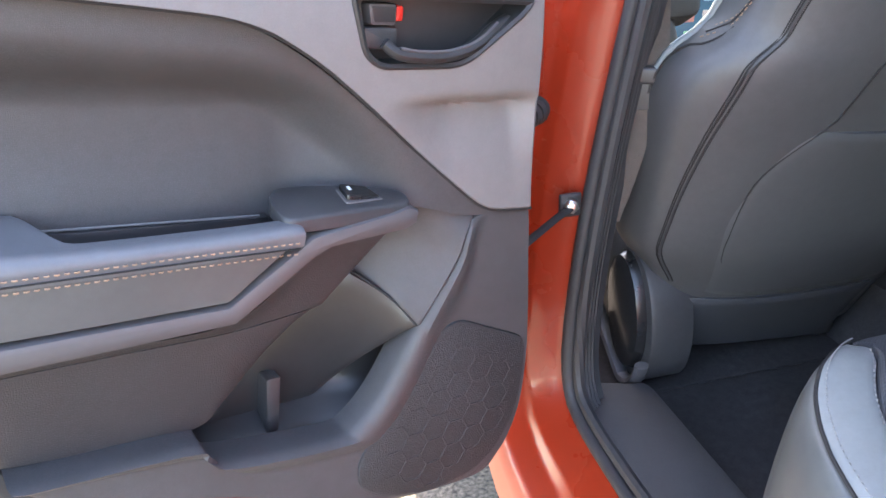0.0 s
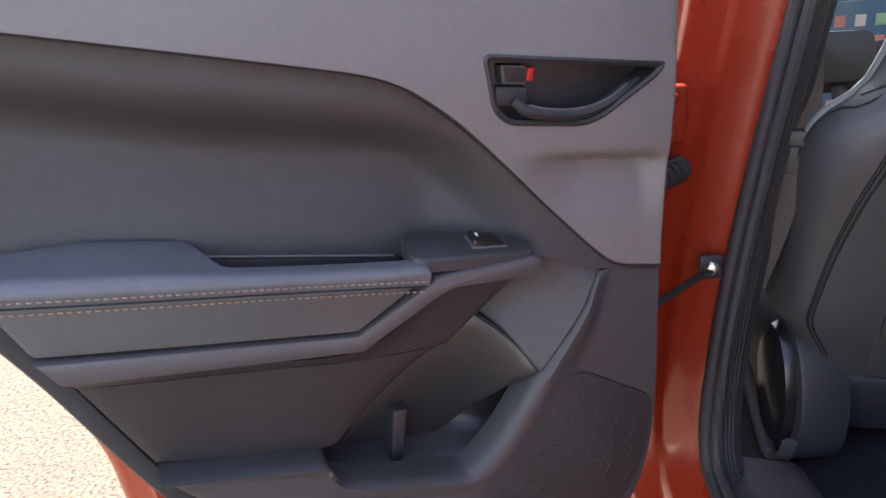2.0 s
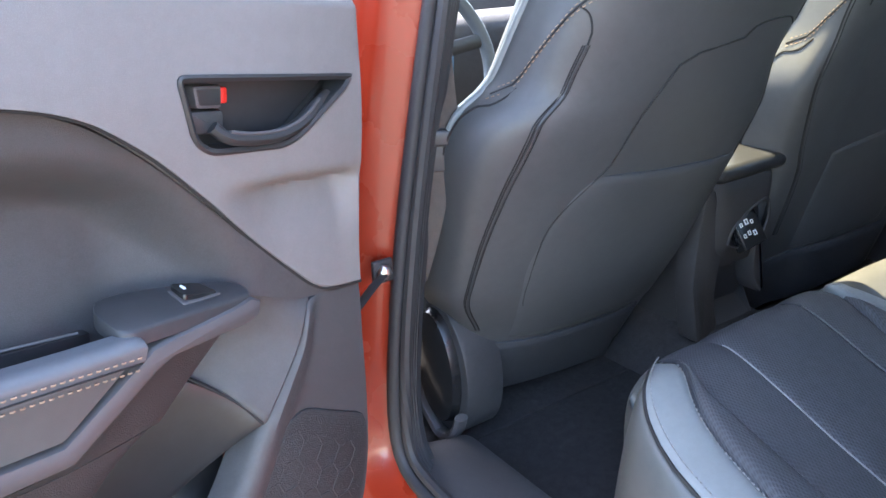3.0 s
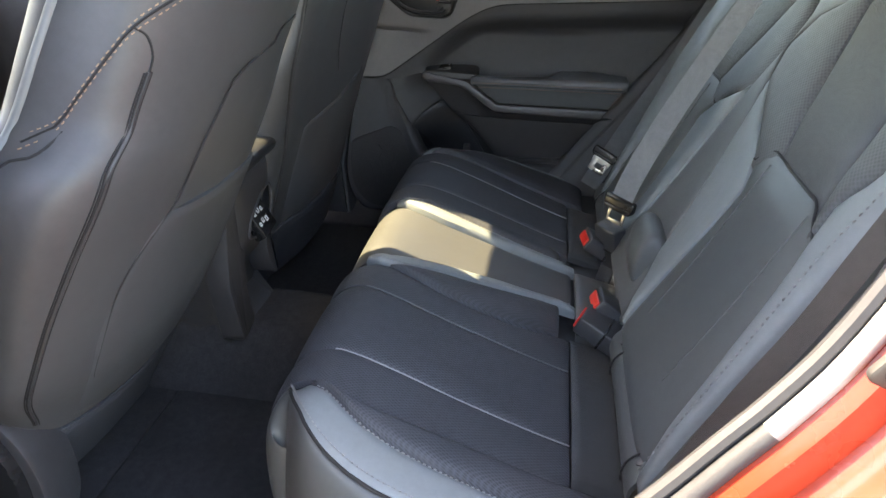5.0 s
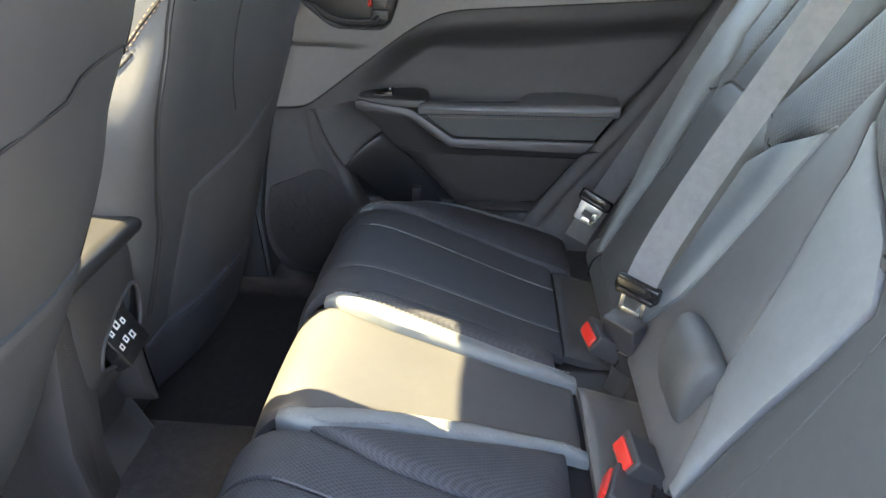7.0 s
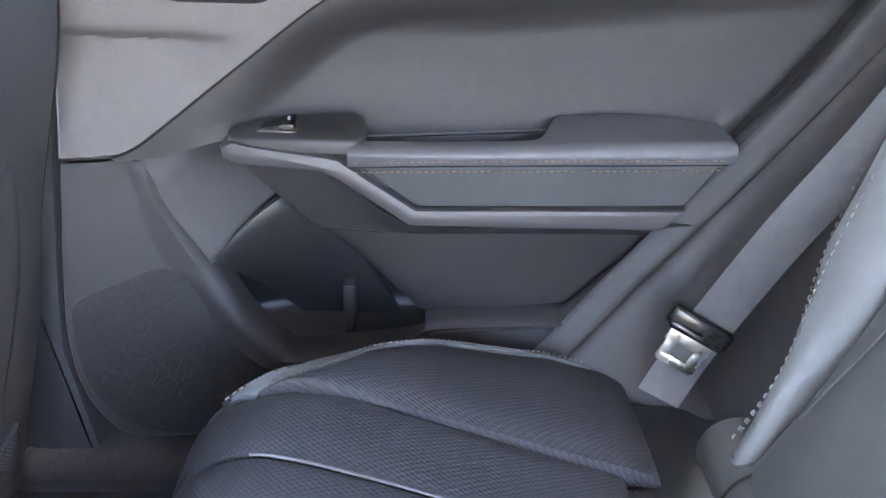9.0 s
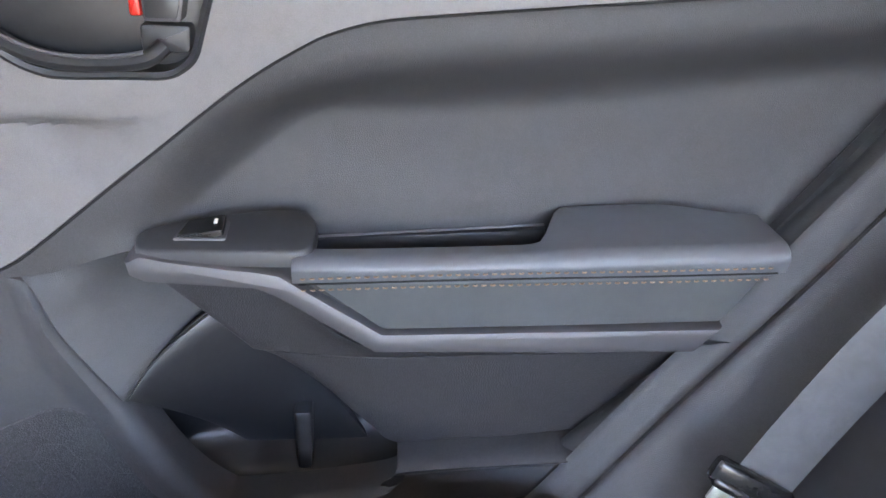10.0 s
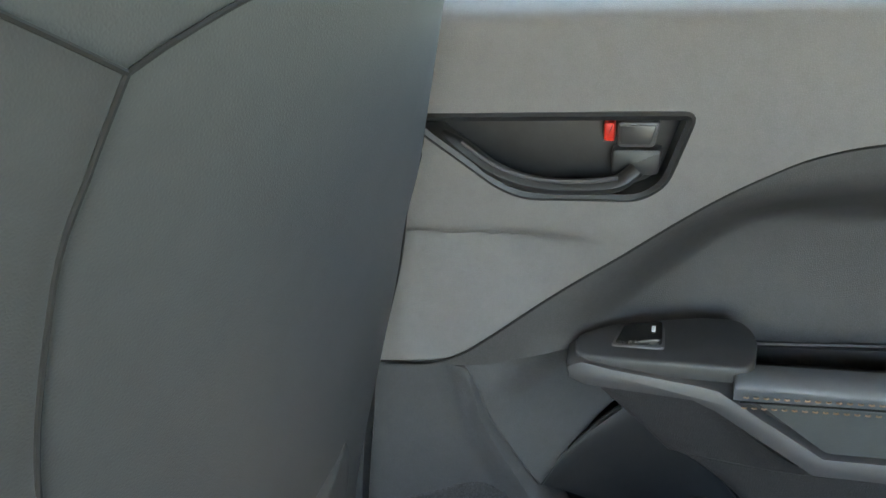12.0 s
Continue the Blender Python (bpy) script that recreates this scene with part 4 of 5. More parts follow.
# ---- rear backrest ----
BACK = [(0.035, 0.600), (0.005, 0.660), (-0.055, 0.770), (-0.105, 0.870), (-0.145, 0.955), (-0.20, 1.06), (-0.25, 1.16), (-0.295, 1.25), (-0.325, 1.285), (-0.37, 1.29)]
_bk = spline(BACK)


def back_at(x, s, lift=0.0):
    q = _bk(s)
    d = (_bk(min(s + 0.01, 1)) - _bk(max(s - 0.01, 0))).normalized()
    return Vector((x, q.x, q.y)) + Vector((0, d.y, -d.x)) * lift


def s_of(z):
    for i in range(500):
        if _bk(i / 560).y >= z:
            return i / 560
    return 0.88


def zedge(rows):
    table = sorted((s_of(z), x) for z, x in rows)

    def fn(s):
        if s <= table[0][0]:
            return table[0][1]
        for (a, p), (b, q) in zip(table, table[1:]):
            if s <= b:
                t = (s - a) / max(b - a, 1e-6)
                return lerp(p, q, t)
        return table[-1][1]

    return fn


rest = bench
BWAY = Vector((0, -0.9, -0.4))
for cx, side in ((-0.346, -1), (0.335, 1)):
    # out is towards the door, in towards the middle
    left = side < 0
    lo_o = zedge([(z, cx + side * d) for z, d in ([(0.66, 0.200), (0.70, 0.192), (0.742, 0.179), (0.80, 0.165), (0.86, 0.150), (0.91, 0.143), (0.95, 0.126)] if left else [(0.66, 0.105), (0.71, 0.110), (0.78, 0.124), (0.85, 0.138), (0.925, 0.152), (0.95, 0.140)])])
    lo_i = zedge([(z, cx - side * d) for z, d in [(0.66, 0.162), (0.72, 0.161), (0.77, 0.157), (0.83, 0.145), (0.90, 0.136), (0.942, 0.180)]])

    def top_v(u, cx=cx, side=side):
        """Height of the seam across the seat: level in the middle, falling to both sides."""
        x = abs(2 * u - 1)
        return s_of(lerp(0.963, 0.935, smooth(0.60, 1.0, x)))

    part("lower_panel", strip(lo_o, lo_i, 0.05, top_v, 0.012, 30, 40, back_at, BWAY), BLACKLEATHER, rest, "smooth charcoal leather lower backrest panel")
    up_o = zedge([(z, cx + side * d) for z, d in [(0.935, 0.118), (0.98, 0.122), (1.007, 0.136), (1.022, 0.156), (1.066, 0.152), (1.12, 0.140), (1.25, 0.11)]])
    up_i = zedge([(z, cx - side * d) for z, d in [(0.940, 0.182), (0.965, 0.225), (0.991, 0.290), (1.02, 0.350 if left else 0.30), (1.068, 0.380 if left else 0.31), (1.123, 0.345 if left else 0.30), (1.158, 0.262), (1.25, 0.18)]])
    q_o = zedge([(0.95, cx + side * 0.092), (1.00, cx + side * 0.080), (1.07, cx + side * 0.064), (1.25, cx + side * 0.03)])
    q_i = zedge([(0.95, cx - side * 0.090), (1.02, cx - side * 0.136), (1.09, cx - side * 0.174), (1.158, cx - side * 0.210), (1.25, cx - side * 0.17)])
    flat_v = s_of(0.956)
    part("upper_panel", strip(q_o, q_i, flat_v, 0.95, 0.012, 24, 40, back_at, BWAY), UPPERCLOTH, rest, "charcoal ribbed upper backrest panel")
    part("upper_wing", strip(up_o, q_o, lambda u: s_of(lerp(0.917, 0.957, u)), 0.95, 0.012, 16, 40, back_at, BWAY), PERF, rest, "perforated charcoal leather wing")
    part("upper_wing", strip(q_i, up_i, lambda u: s_of(lerp(0.957, 0.917, u)), 0.95, 0.012, 16, 40, back_at, BWAY), PERF, rest, "perforated charcoal leather wing")
    # grey bolsters beside the lower panel
    b_o = zedge([(z, cx + side * d) for z, d in ([(0.66, 0.232), (0.72, 0.222), (0.80, 0.215), (0.90, 0.215), (0.98, 0.222), (1.05, 0.216), (1.25, 0.18)] if left else [(0.66, 0.125), (0.71, 0.140), (0.80, 0.215), (0.89, 0.250), (0.99, 0.280), (1.06, 0.290), (1.25, 0.27)])])
    out_i = zedge([(z, cx + side * d) for z, d in ([(0.66, 0.200), (0.742, 0.179), (0.80, 0.165), (0.91, 0.143), (0.98, 0.124), (1.022, 0.156), (1.12, 0.140), (1.25, 0.11)] if left else [(0.66, 0.105), (0.78, 0.124), (0.925, 0.152), (0.98, 0.126), (1.022, 0.156), (1.25, 0.12)])])
    part("side_bolster", strip(b_o, out_i, 0.06, 0.93, 0.020, 12, 50, back_at, BWAY), PALE, rest, "pale grey leather side bolster")
    part("stitching", stitches([back_at(b_o(s) + side * 0.012, s, 0.002) for s in [lerp(0.10, 0.9, i / 12) for i in range(13)]], (side, 0.5, 0.2), 0.005, 0.004, 0.001), WHITETHREAD, rest)
    part("stitching", stitches([back_at(lerp(b_o(s), out_i(s), 0.30), s, 0.0205) for s in [lerp(0.10, 0.9, i / 12) for i in range(13)]], (0, 0.9, 0.4), 0.005, 0.004, 0.001), WHITETHREAD, rest)
    def cheek(u, v, b_o=b_o, side=side):
        s = lerp(0.06, 0.93, v)
        p = back_at(b_o(s), s, 0.004)
        a = u * math.pi / 2
        return p + Vector((side * 0.030 * math.sin(a), -0.11 * (1 - math.cos(a)), -0.03 * u))
    part("outer_cheek", sheet(cheek, 12, 40, Vector((-side, 0, 0)), 0.003, 0.01), BLACKLEATHER, rest, "charcoal leather backrest side")
    in_i = zedge([(z, cx - side * d) for z, d in [(0.66, 0.162), (0.72, 0.161), (0.77, 0.157), (0.83, 0.145), (0.90, 0.136), (0.942, 0.184), (0.991, 0.290), (1.02, 0.350 if left else 0.275)]])
    in_o = zedge([(z, cx - side * d) for z, d in ([(0.66, 0.185), (0.707, 0.217), (0.741, 0.253), (0.80, 0.268), (0.897, 0.302), (0.973, 0.322), (1.02, 0.354)] if left else [(0.66, 0.185), (0.74, 0.235), (0.90, 0.262), (1.02, 0.280)])])
    part("inner_bolster", strip(in_i, in_o, 0.08, s_of(1.018), 0.010, 10, 40, back_at, BWAY), PALE, rest, "pale grey leather inner bolster")
    for k in (-0.092, 0.092):
        part("seat_seam", tube([back_at(cx + k, s, 0.0112) for s in [lerp(s_of(0.70), s_of(0.95), i / 20) for i in range(21)]], 0.0013, 6), BLACKLEATHER, rest)
    part("seat_seam", tube([back_at(lerp(lo_o(top_v(u)), lo_i(top_v(u)), u), top_v(u), 0.004) for u in [i / 40 for i in range(41)]], 0.0019, 6), SEAM, rest)
part("middle_panel", strip(zedge([(0.66, -0.16), (0.707, -0.129), (0.741, -0.093), (0.80, -0.078), (0.897, -0.044), (0.973, -0.024), (1.02, 0.008), (1.068, 0.034), (1.123, 0.0), (1.158, -0.084), (1.25, -0.166)]), zedge([(0.66, 0.15), (0.74, 0.10), (0.90, 0.073), (1.02, 0.055), (1.068, 0.03), (1.123, 0.035), (1.25, 0.155)]), 0.06, 0.95, 0.006, 20, 50, back_at, BWAY), LEATHER, rest, "smooth grey leather middle backrest panel")


def knee(u, v):
    """The padded roll at the foot of the middle backrest."""
    a = lerp(-0.6, 2.3, v)
    full = (1 - abs(2 * u - 1) ** 4) ** 0.5
    return Vector((lerp(-0.105, 0.022, u), -0.026 + 0.034 * math.cos(a) * (0.6 + 0.4 * full), 0.706 + 0.064 * math.sin(a) * (0.8 + 0.2 * full)))


part("middle_roll", sheet(knee, 20, 16, Vector((0, -0.7, -0.7)), 0.003, 0.05, 0.04, 0.05), BLACKLEATHER, rest, "rounded charcoal leather roll under the middle backrest")


def shellback(u, v):
    s = lerp(0.03, 0.97, v)
    return back_at(lerp(-0.60, 0.62, u), s, -0.02)


part("backrest_core", sheet(shellback, 10, 30, Vector((0, -1, 0)), 0.01, 0.10), BLACK, rest)

# ---- child-seat anchor covers, belts and buckles ----
for x0, x1 in ((-0.56, -0.20), (0.145, 0.50)):
    flap = thing("anchor_cover", "grey leather anchor flap with round snap studs", "seat flap", "child-seat anchor flaps")

    def roll(u, v, x0=x0, x1=x1):
        a = lerp(-0.5, 2.2, v)
        return Vector((lerp(x0, x1, u), 0.002 + 0.034 * math.cos(a), 0.612 + 0.036 * math.sin(a)))

    part("flap", sheet(roll, 30, 14, Vector((0, -0.7, -0.7)), 0.002, 0.006, 0.02, 0.05), BLACKLEATHER, flap)
    for x in (x0 + 0.03, x1 - 0.045):
        part("snap_stud", disc((x, 0.018, 0.643), (0, 0.5, 0.86), 0.0075, 0.003), SILVER, flap, "round grey snap stud")
        part("flap_edge", tube([Vector((x + 0.03 * (1 if x > (x0 + x1) / 2 else 0.4) * (-1 if x > 0.5 * (x0 + x1) else 1) - 0.0, 0.002 + 0.0365 * math.cos(a), 0.612 + 0.0385 * math.sin(a))) for a in [lerp(-0.3, 2.0, i / 14) for i in range(15)]], 0.0015, 6), SEAM, flap)


def buckle(x, y, z, yaw, pitch, red_up, label):
    m = pose(x, y, z, pitch, 0, yaw)
    b = thing("seat_belt_buckle", label, "seat belt buckle", "rear belt buckles", m=m)
    part("housing", block(-0.030, 0.030, -0.052, 0.036, -0.016, 0.016, 0.004), BLACK, b)
    part("collar", block(-0.0315, 0.0315, -0.014, -0.010, -0.0172, 0.0172, 0.001), PIANO, b)
    if red_up:
        part("release_button", block(-0.024, 0.024, 0.032, 0.0395, -0.011, 0.007, 0.002), RED, b, "red release button")
    part("stalk", ribbon([(0, -0.03, 0), (0, -0.06, -0.012), (0, -0.09, -0.03)], 0.04, 0.006, (1, 0, 0)), BLACK, b)
    return b


# middle belt: webbing from above, tongue in its buckle
mid_belt = thing("middle_seat_belt", "grey webbing middle seat belt fastened in its buckle", "seat belt", "rear seat belts")
mp = along([(0.136, 0.014, 0.728), (0.131, -0.002, 0.79), (0.120, -0.042, 0.90), (0.115, -0.095, 1.02), (0.122, -0.165, 1.16), (0.13, -0.235, 1.30), (0.14, -0.33, 1.44)], 60)
part("webbing", ribbon(mp, 0.047, 0.0016, lambda i: (lerp(0.6, 0.9, i / 60), lerp(0.78, 0.35, i / 60), 0.1)), PALEWEB, mid_belt)
def frame_at(o, along_x, along_z):
    """A pose at o whose x runs along the first way and whose z points along the second."""
    z = Vector(along_z).normalized()
    x = (Vector(along_x) - z * Vector(along_x).dot(z)).normalized()
    y = z.cross(x)
    return Matrix(((x.x, y.x, z.x, o[0]), (x.y, y.y, z.y, o[1]), (x.z, y.z, z.z, o[2]), (0, 0, 0, 1)))


tm = frame_at((0.136, 0.014, 0.731), (0.6, 0.78, 0.1), (0.02, 0.15, -0.98))
part("tongue_loop", join(block(-0.034, 0.034, -0.008, 0.008, -0.012, 0.012, 0.005, tm), block(-0.030, 0.030, -0.010, 0.010, 0.006, 0.016, 0.004, tm)), PIANO, mid_belt, "black plastic belt tongue")
part("tongue_plate", join(block(-0.020, -0.013, -0.0015, 0.0015, 0.01, 0.045, 0.001, tm), block(0.013, 0.020, -0.0015, 0.0015, 0.01, 0.045, 0.001, tm), block(-0.020, 0.020, -0.0015, 0.0015, 0.010, 0.020, 0.001, tm), block(-0.020, 0.020, -0.0015, 0.0015, 0.036, 0.045, 0.001, tm)), METAL, mid_belt, "bright steel tongue plate")
buckle(0.130, 0.022, 0.650, 38, 78, False, "black seat belt buckle holding the middle belt")
buckle(0.152, 0.040, 0.628, 8, 30, True, "black seat belt buckle with a red button beside the middle seat")
buckle(-0.168, 0.052, 0.618, -18, 24, True, "black seat belt buckle with a red button lying on the cushion")
buckle(-0.118, 0.030, 0.628, 4, 34, True, "black seat belt buckle with a red button tucked behind the cushion")

# right outboard belt with its loose tongue
right_belt = thing("outboard_seat_belt", "grey webbing seat belt hanging along the pillar", "seat belt", "rear seat belts")
rp = along([(0.586, 0.046, 0.600), (0.590, 0.034, 0.625), (0.600, 0.005, 0.676), (0.600, -0.050, 0.785), (0.588, -0.102, 0.890), (0.586, -0.150, 0.99), (0.590, -0.195, 1.085), (0.595, -0.28, 1.25), (0.59, -0.37, 1.42)], 70)
part("webbing", ribbon(rp, 0.047, 0.0016, lambda i: (0.25, 0.75, 0.5)), WEB, right_belt)
rt = frame_at((0.594, 0.014, 0.684), (0.25, 0.75, 0.5), (-0.05, 0.42, -0.90))
part("tongue_loop", join(block(-0.034, 0.034, -0.007, 0.007, -0.010, 0.012, 0.005, rt), block(-0.030, 0.030, -0.009, 0.009, 0.004, 0.014, 0.004, rt)), PIANO, right_belt, "black plastic belt tongue")
part("tongue_plate", join(block(-0.022, -0.009, -0.0015, 0.0015, 0.010, 0.050, 0.001, rt), block(0.009, 0.022, -0.0015, 0.0015, 0.010, 0.050, 0.001, rt), block(-0.024, 0.024, -0.0015, 0.0015, 0.010, 0.028, 0.001, rt), block(-0.020, 0.020, -0.0015, 0.0015, 0.042, 0.052, 0.001, rt)), METAL, right_belt, "bright steel tongue plate")

left_belt = thing("outboard_seat_belt", "dark webbing seat belt tucked beside the backrest", "seat belt", "rear seat belts")
lp = along([(-0.690, 0.070, 0.60), (-0.664, 0.015, 0.72), (-0.650, -0.040, 0.83), (-0.642, -0.088, 0.92), (-0.636, -0.132, 1.02), (-0.628, -0.21, 1.20), (-0.610, -0.34, 1.42)], 60)
part("webbing", ribbon(lp, 0.047, 0.0016, (0.85, 0.20, -0.35)), BROWNWEB, left_belt)

# ---- wheel-arch trims beside the bench ----
for s in (-1, 1):
    def arch(u, v, s=s):
        line = spline([(0.27, 0.460), (0.155, 0.565), (0.055, 0.680), (-0.030, 0.785), (-0.090, 0.885), (-0.14, 1.0), (-0.215, 1.19), (-0.29, 1.35)] if s < 0 else [(0.24, 0.46), (0.15, 0.565), (0.06, 0.69), (-0.04, 0.82), (-0.14, 0.96), (-0.22, 1.09), (-0.30, 1.25), (-0.36, 1.38)])
        q = line(u)
        x = lerp(aperture_x(q.y) - 0.012 if s < 0 else 0.722, 0.600 + 0.02 * smooth(0.7, 1.2, q.y), v)
        return Vector((s * x, q.x - 0.075 * v - 0.06 * smooth(0.3, 1, v), q.y - 0.055 * v * (1 - u) - 0.012 * math.sin(math.pi * v)))
    # a soft ridge runs down the dark lower trim; beige above stands for sunlight
    def lower_arch(u, v, arch=arch, s=s):
        p = arch((0.56 if s < 0 else 0.70) * u, v)
        return p + Vector((0, 0.012, 0.008)) * (smooth(0.18, 0.30, v) * smooth(0.46, 0.34, v) + 0.9 * smooth(0.0, 0.05, v) * smooth(0.16, 0.08, v))
    tagged(part("wheel_arch_trim", sheet(lower_arch, 50, 40, Vector((0, -0.7, -0.7)), 0.003, 0.02, 0.006, 0.02), DARK, None), "dark grained plastic wheel arch trim", "car trim", "wheel arch trims", "structure")
    tagged(part("upper_pillar_trim", sheet(lambda u, v, arch=arch, s=s: arch(lerp(0.563 if s < 0 else 0.703, 1.0, u), v) + Vector((0, 0.004, 0)), 30, 24, Vector((0, -0.7, -0.7)), 0.003, 0.02, 0.006, 0.02), SUNTRIM, None), "upper pillar trim beside the backrest, coloured beige as sunlit", "car trim", "upper pillar trims", "structure")

edge_seal = along([(0.170, 0.545), (0.078, 0.642), (0.003, 0.732), (-0.045, 0.815), (-0.104, 0.89), (-0.148, 0.96), (-0.202, 1.059), (-0.272, 1.16)], 60)
# thin pale tube standing in for sunlight on the pillar trim's edge
solo("sunlit_trim_edge", tube([(0.716, a - 0.028, b - 0.012) for a, b in edge_seal if b > 0.86], 0.0065, 8), SUNTRIM, "pale tube for the sunlit pillar trim edge beside the right rear door", "car trim", "structure")
solo("door_edge_seal", join(tube([(0.738, a, b) for a, b in edge_seal], 0.015, 10), tube([(0.790, a - 0.055, b - 0.032) for a, b in edge_seal], 0.045, 10)), RUBBER, "black rubber seal along the right rear door", "door seal", "structure")

# ---- front seats ----
def front_seat(cx, side, label):
    """Backrest seen from behind, lower side cover and cushion; side is where the door is."""
    seat = thing("front_seat", label, "car seat", "front seats")
    half = spline([(0.38, 0.25), (0.50, 0.262), (0.62, 0.275), (0.75, 0.286), (0.88, 0.300), (0.95, 0.302), (1.00, 0.285), (1.04, 0.268), (1.09, 0.256), (1.15, 0.24), (1.22, 0.222), (1.29, 0.19)])

    def hw(z):
        lo, hi = 0.0, 1.0
        for _ in range(24):
            m = (lo + hi) / 2
            if half(m).x < z:
                lo = m
            else:
                hi = m
        return half(lo).y

    def wide(z, t):
        """Half width on the door side (t > 0) or towards the middle."""
        trim = (0.030 if side < 0 else -0.034) * smooth(0.985, 1.03, z)
        if t > 0:
            return hw(z) - trim - (0.055 * smooth(0.70, 0.58, z) if side < 0 else -0.015 - 0.045 * smooth(0.85, 0.60, z))
        return hw(z) - (0.028 - 0.050 * smooth(1.02, 1.15, z) if side < 0 else 0.015)

    def rear_y(z):
        if side < 0:
            return 0.825 - 0.40 * (z - 0.532) + 0.015 * smooth(1.0, 1.25, z)
        return 0.775 - 0.27 * (z - 0.52)

    def bow(ex):
        """How far the rear face swells backwards; ex runs from -1 towards the middle to 1 at the door side."""
        if side > 0:
            return max(0.06 - 0.05 * (ex - 0.5) ** 2, 0.015)
        return 0.06 * (1 - ex * ex) if ex > 0 else 0.06 * (1 - 0.45 * ex * ex)

    def foot(z):
        return lerp(0.25, 1.0, smooth(0.42, 0.72, z)) if side < 0 else 1.0

    def body(u, v):
        z = lerp(0.44, 1.285, v)
        a = (u - 0.5) * 2 * math.pi
        c, s = math.cos(a), math.sin(a)
        n = 0.36
        ex = math.copysign(abs(s) ** n, s)
        ey = math.copysign(abs(c) ** n, c)
        h = wide(z, s * side)
        shrink = 1 - 0.35 * smooth(1.22, 1.29, z) ** 2
        swell = bow(ex * side) * foot(z) * c ** 0.25 if c > 0 else 0.0
        return Vector((cx + ex * h * shrink, rear_y(z) + 0.075 - (ey * 0.075 + swell) * shrink, z))

    us, vs = 64, 44
    verts = [body(i / us, j / vs) for j in range(vs + 1) for i in range(us)]
    faces = [[j * us + i, j * us + (i + 1) % us, (j + 1) * us + (i + 1) % us, (j + 1) * us + i] for j in range(vs) for i in range(us)]
    faces += [list(range(us))[::-1], [vs * us + i for i in range(us)]]
    part("backrest", (verts, faces), FRONTLEATHER, seat, "charcoal leather backrest")
    def on(x, z, lift=0.0):
        """A place on the rear of the backrest."""
        h = wide(z, (x - cx) * side)
        ex = min(abs(x - cx) / h, 0.999)
        a = math.asin(ex ** (1 / 0.36))
        ey = abs(math.cos(a)) ** 0.36
        swell = bow(math.copysign(ex, (x - cx) * side)) * foot(z) * math.cos(a) ** 0.25
        return Vector((x, rear_y(z) + 0.075 - ey * 0.075 - swell, z)) + Vector((0, -0.93, -0.37)) * lift
    # centre panel and map pocket as padded sheets
    o = -side
    edge_a = spline([(0.50, 0.165), (0.60, 0.165), (0.68, 0.185), (0.76, 0.194), (0.854, 0.171), (0.909, 0.123), (0.935, 0.092), (0.973, 0.081), (1.06, 0.054), (1.09, 0.025), (1.11, -0.02)])
    def ea(z):
        lo, hi = 0.0, 1.0
        for _ in range(22):
            m = (lo + hi) / 2
            if edge_a(m).x < z:
                lo = m
            else:
                hi = m
        return cx + side * edge_a(lo).y
    def eb(z):
        return cx + o * wide(z, -1) * 0.9 if side < 0 else 0.240
    def low_pad(u, v):
        z = lerp(0.585 - 0.02 * u, 0.898 - 0.03 * u if side < 0 else 0.885 - 0.09 * u, v)
        return on(lerp(ea(z), eb(z), u), z, (0.006 if side < 0 else 0.002) * (1 - abs(2 * u - 1) ** 6))
    part("map_pocket", sheet(low_pad, 30, 36, Vector((0, 0.93, 0.37)), 0.003, 0.01, 0.015, 0.015), FRONTLEATHER, seat, "charcoal leather map pocket panel")
    def wrap(a, z, lift=0.0):
        """A place on the backrest by the angle round it, counted from the rear towards the door side, and height."""
        c, t = math.cos(a), math.sin(a)
        ex, ey = math.copysign(abs(t) ** 0.36, t), math.copysign(abs(c) ** 0.36, c)
        shrink = 1 - 0.35 * smooth(1.22, 1.29, z) ** 2
        p = Vector((cx + side * ex * wide(z, t) * shrink, rear_y(z) + 0.075 - (ey * 0.075 + (bow(ex) * foot(z) * c ** 0.25 if c > 0 else 0.0)) * shrink, z))
        away = (p - Vector((cx, rear_y(z) + 0.075, z)))
        away = Vector((away.x * 0.3, away.y, 0)).normalized() if abs(ex) < 0.97 else Vector((away.x, 0, 0)).normalized()
        return p + away * lift

    def seam_line(name, pts, r, mat, lift=0.0005):
        part(name, tube([wrap(q.x, q.y, lift) for q in along(pts, 50)], r, 6), mat, seat)

    def shift(pts, da, dz):
        return [(a + da, z + dz) for a, z in pts]
    def flap(u, v):
        z = lerp(0.455 - 0.05 * u, 0.578 - 0.025 * u, v)
        return on(lerp(cx + side * 0.205, cx + o * (0.17 if side < 0 else 0.235), u), z, 0.008)
    part("lower_flap", sheet(flap, 24, 14, Vector((0, 0.93, 0.37)), 0.004, 0.012, 0.02, 0.05), SEATCLOTH, seat, "dark cloth flap under the map pocket")
    # shoulder seam with a double row of stitches, the seam that leaves it, and the zip down the side, on both sides
    double = [(0.50, 1.178), (0.63, 1.165), (1.07, 1.138), (1.32, 1.108), (1.50, 1.069), (1.56, 1.036), (1.58, 1.018)]
    branch = [(1.10, 1.136), (0.88, 1.126), (0.74, 1.106), (0.72, 1.088)]
    zipper = [(0.72, 1.088), (0.74, 1.04), (0.64, 0.96), (0.75, 0.88), (0.88, 0.79), (0.94, 0.70), (0.96, 0.61)]
    for o2 in (1, -1):
        flip = lambda pts: [(a * o2, z) for a, z in pts]
        seam_line("shoulder_seam", flip(double), 0.0016, SEAM)
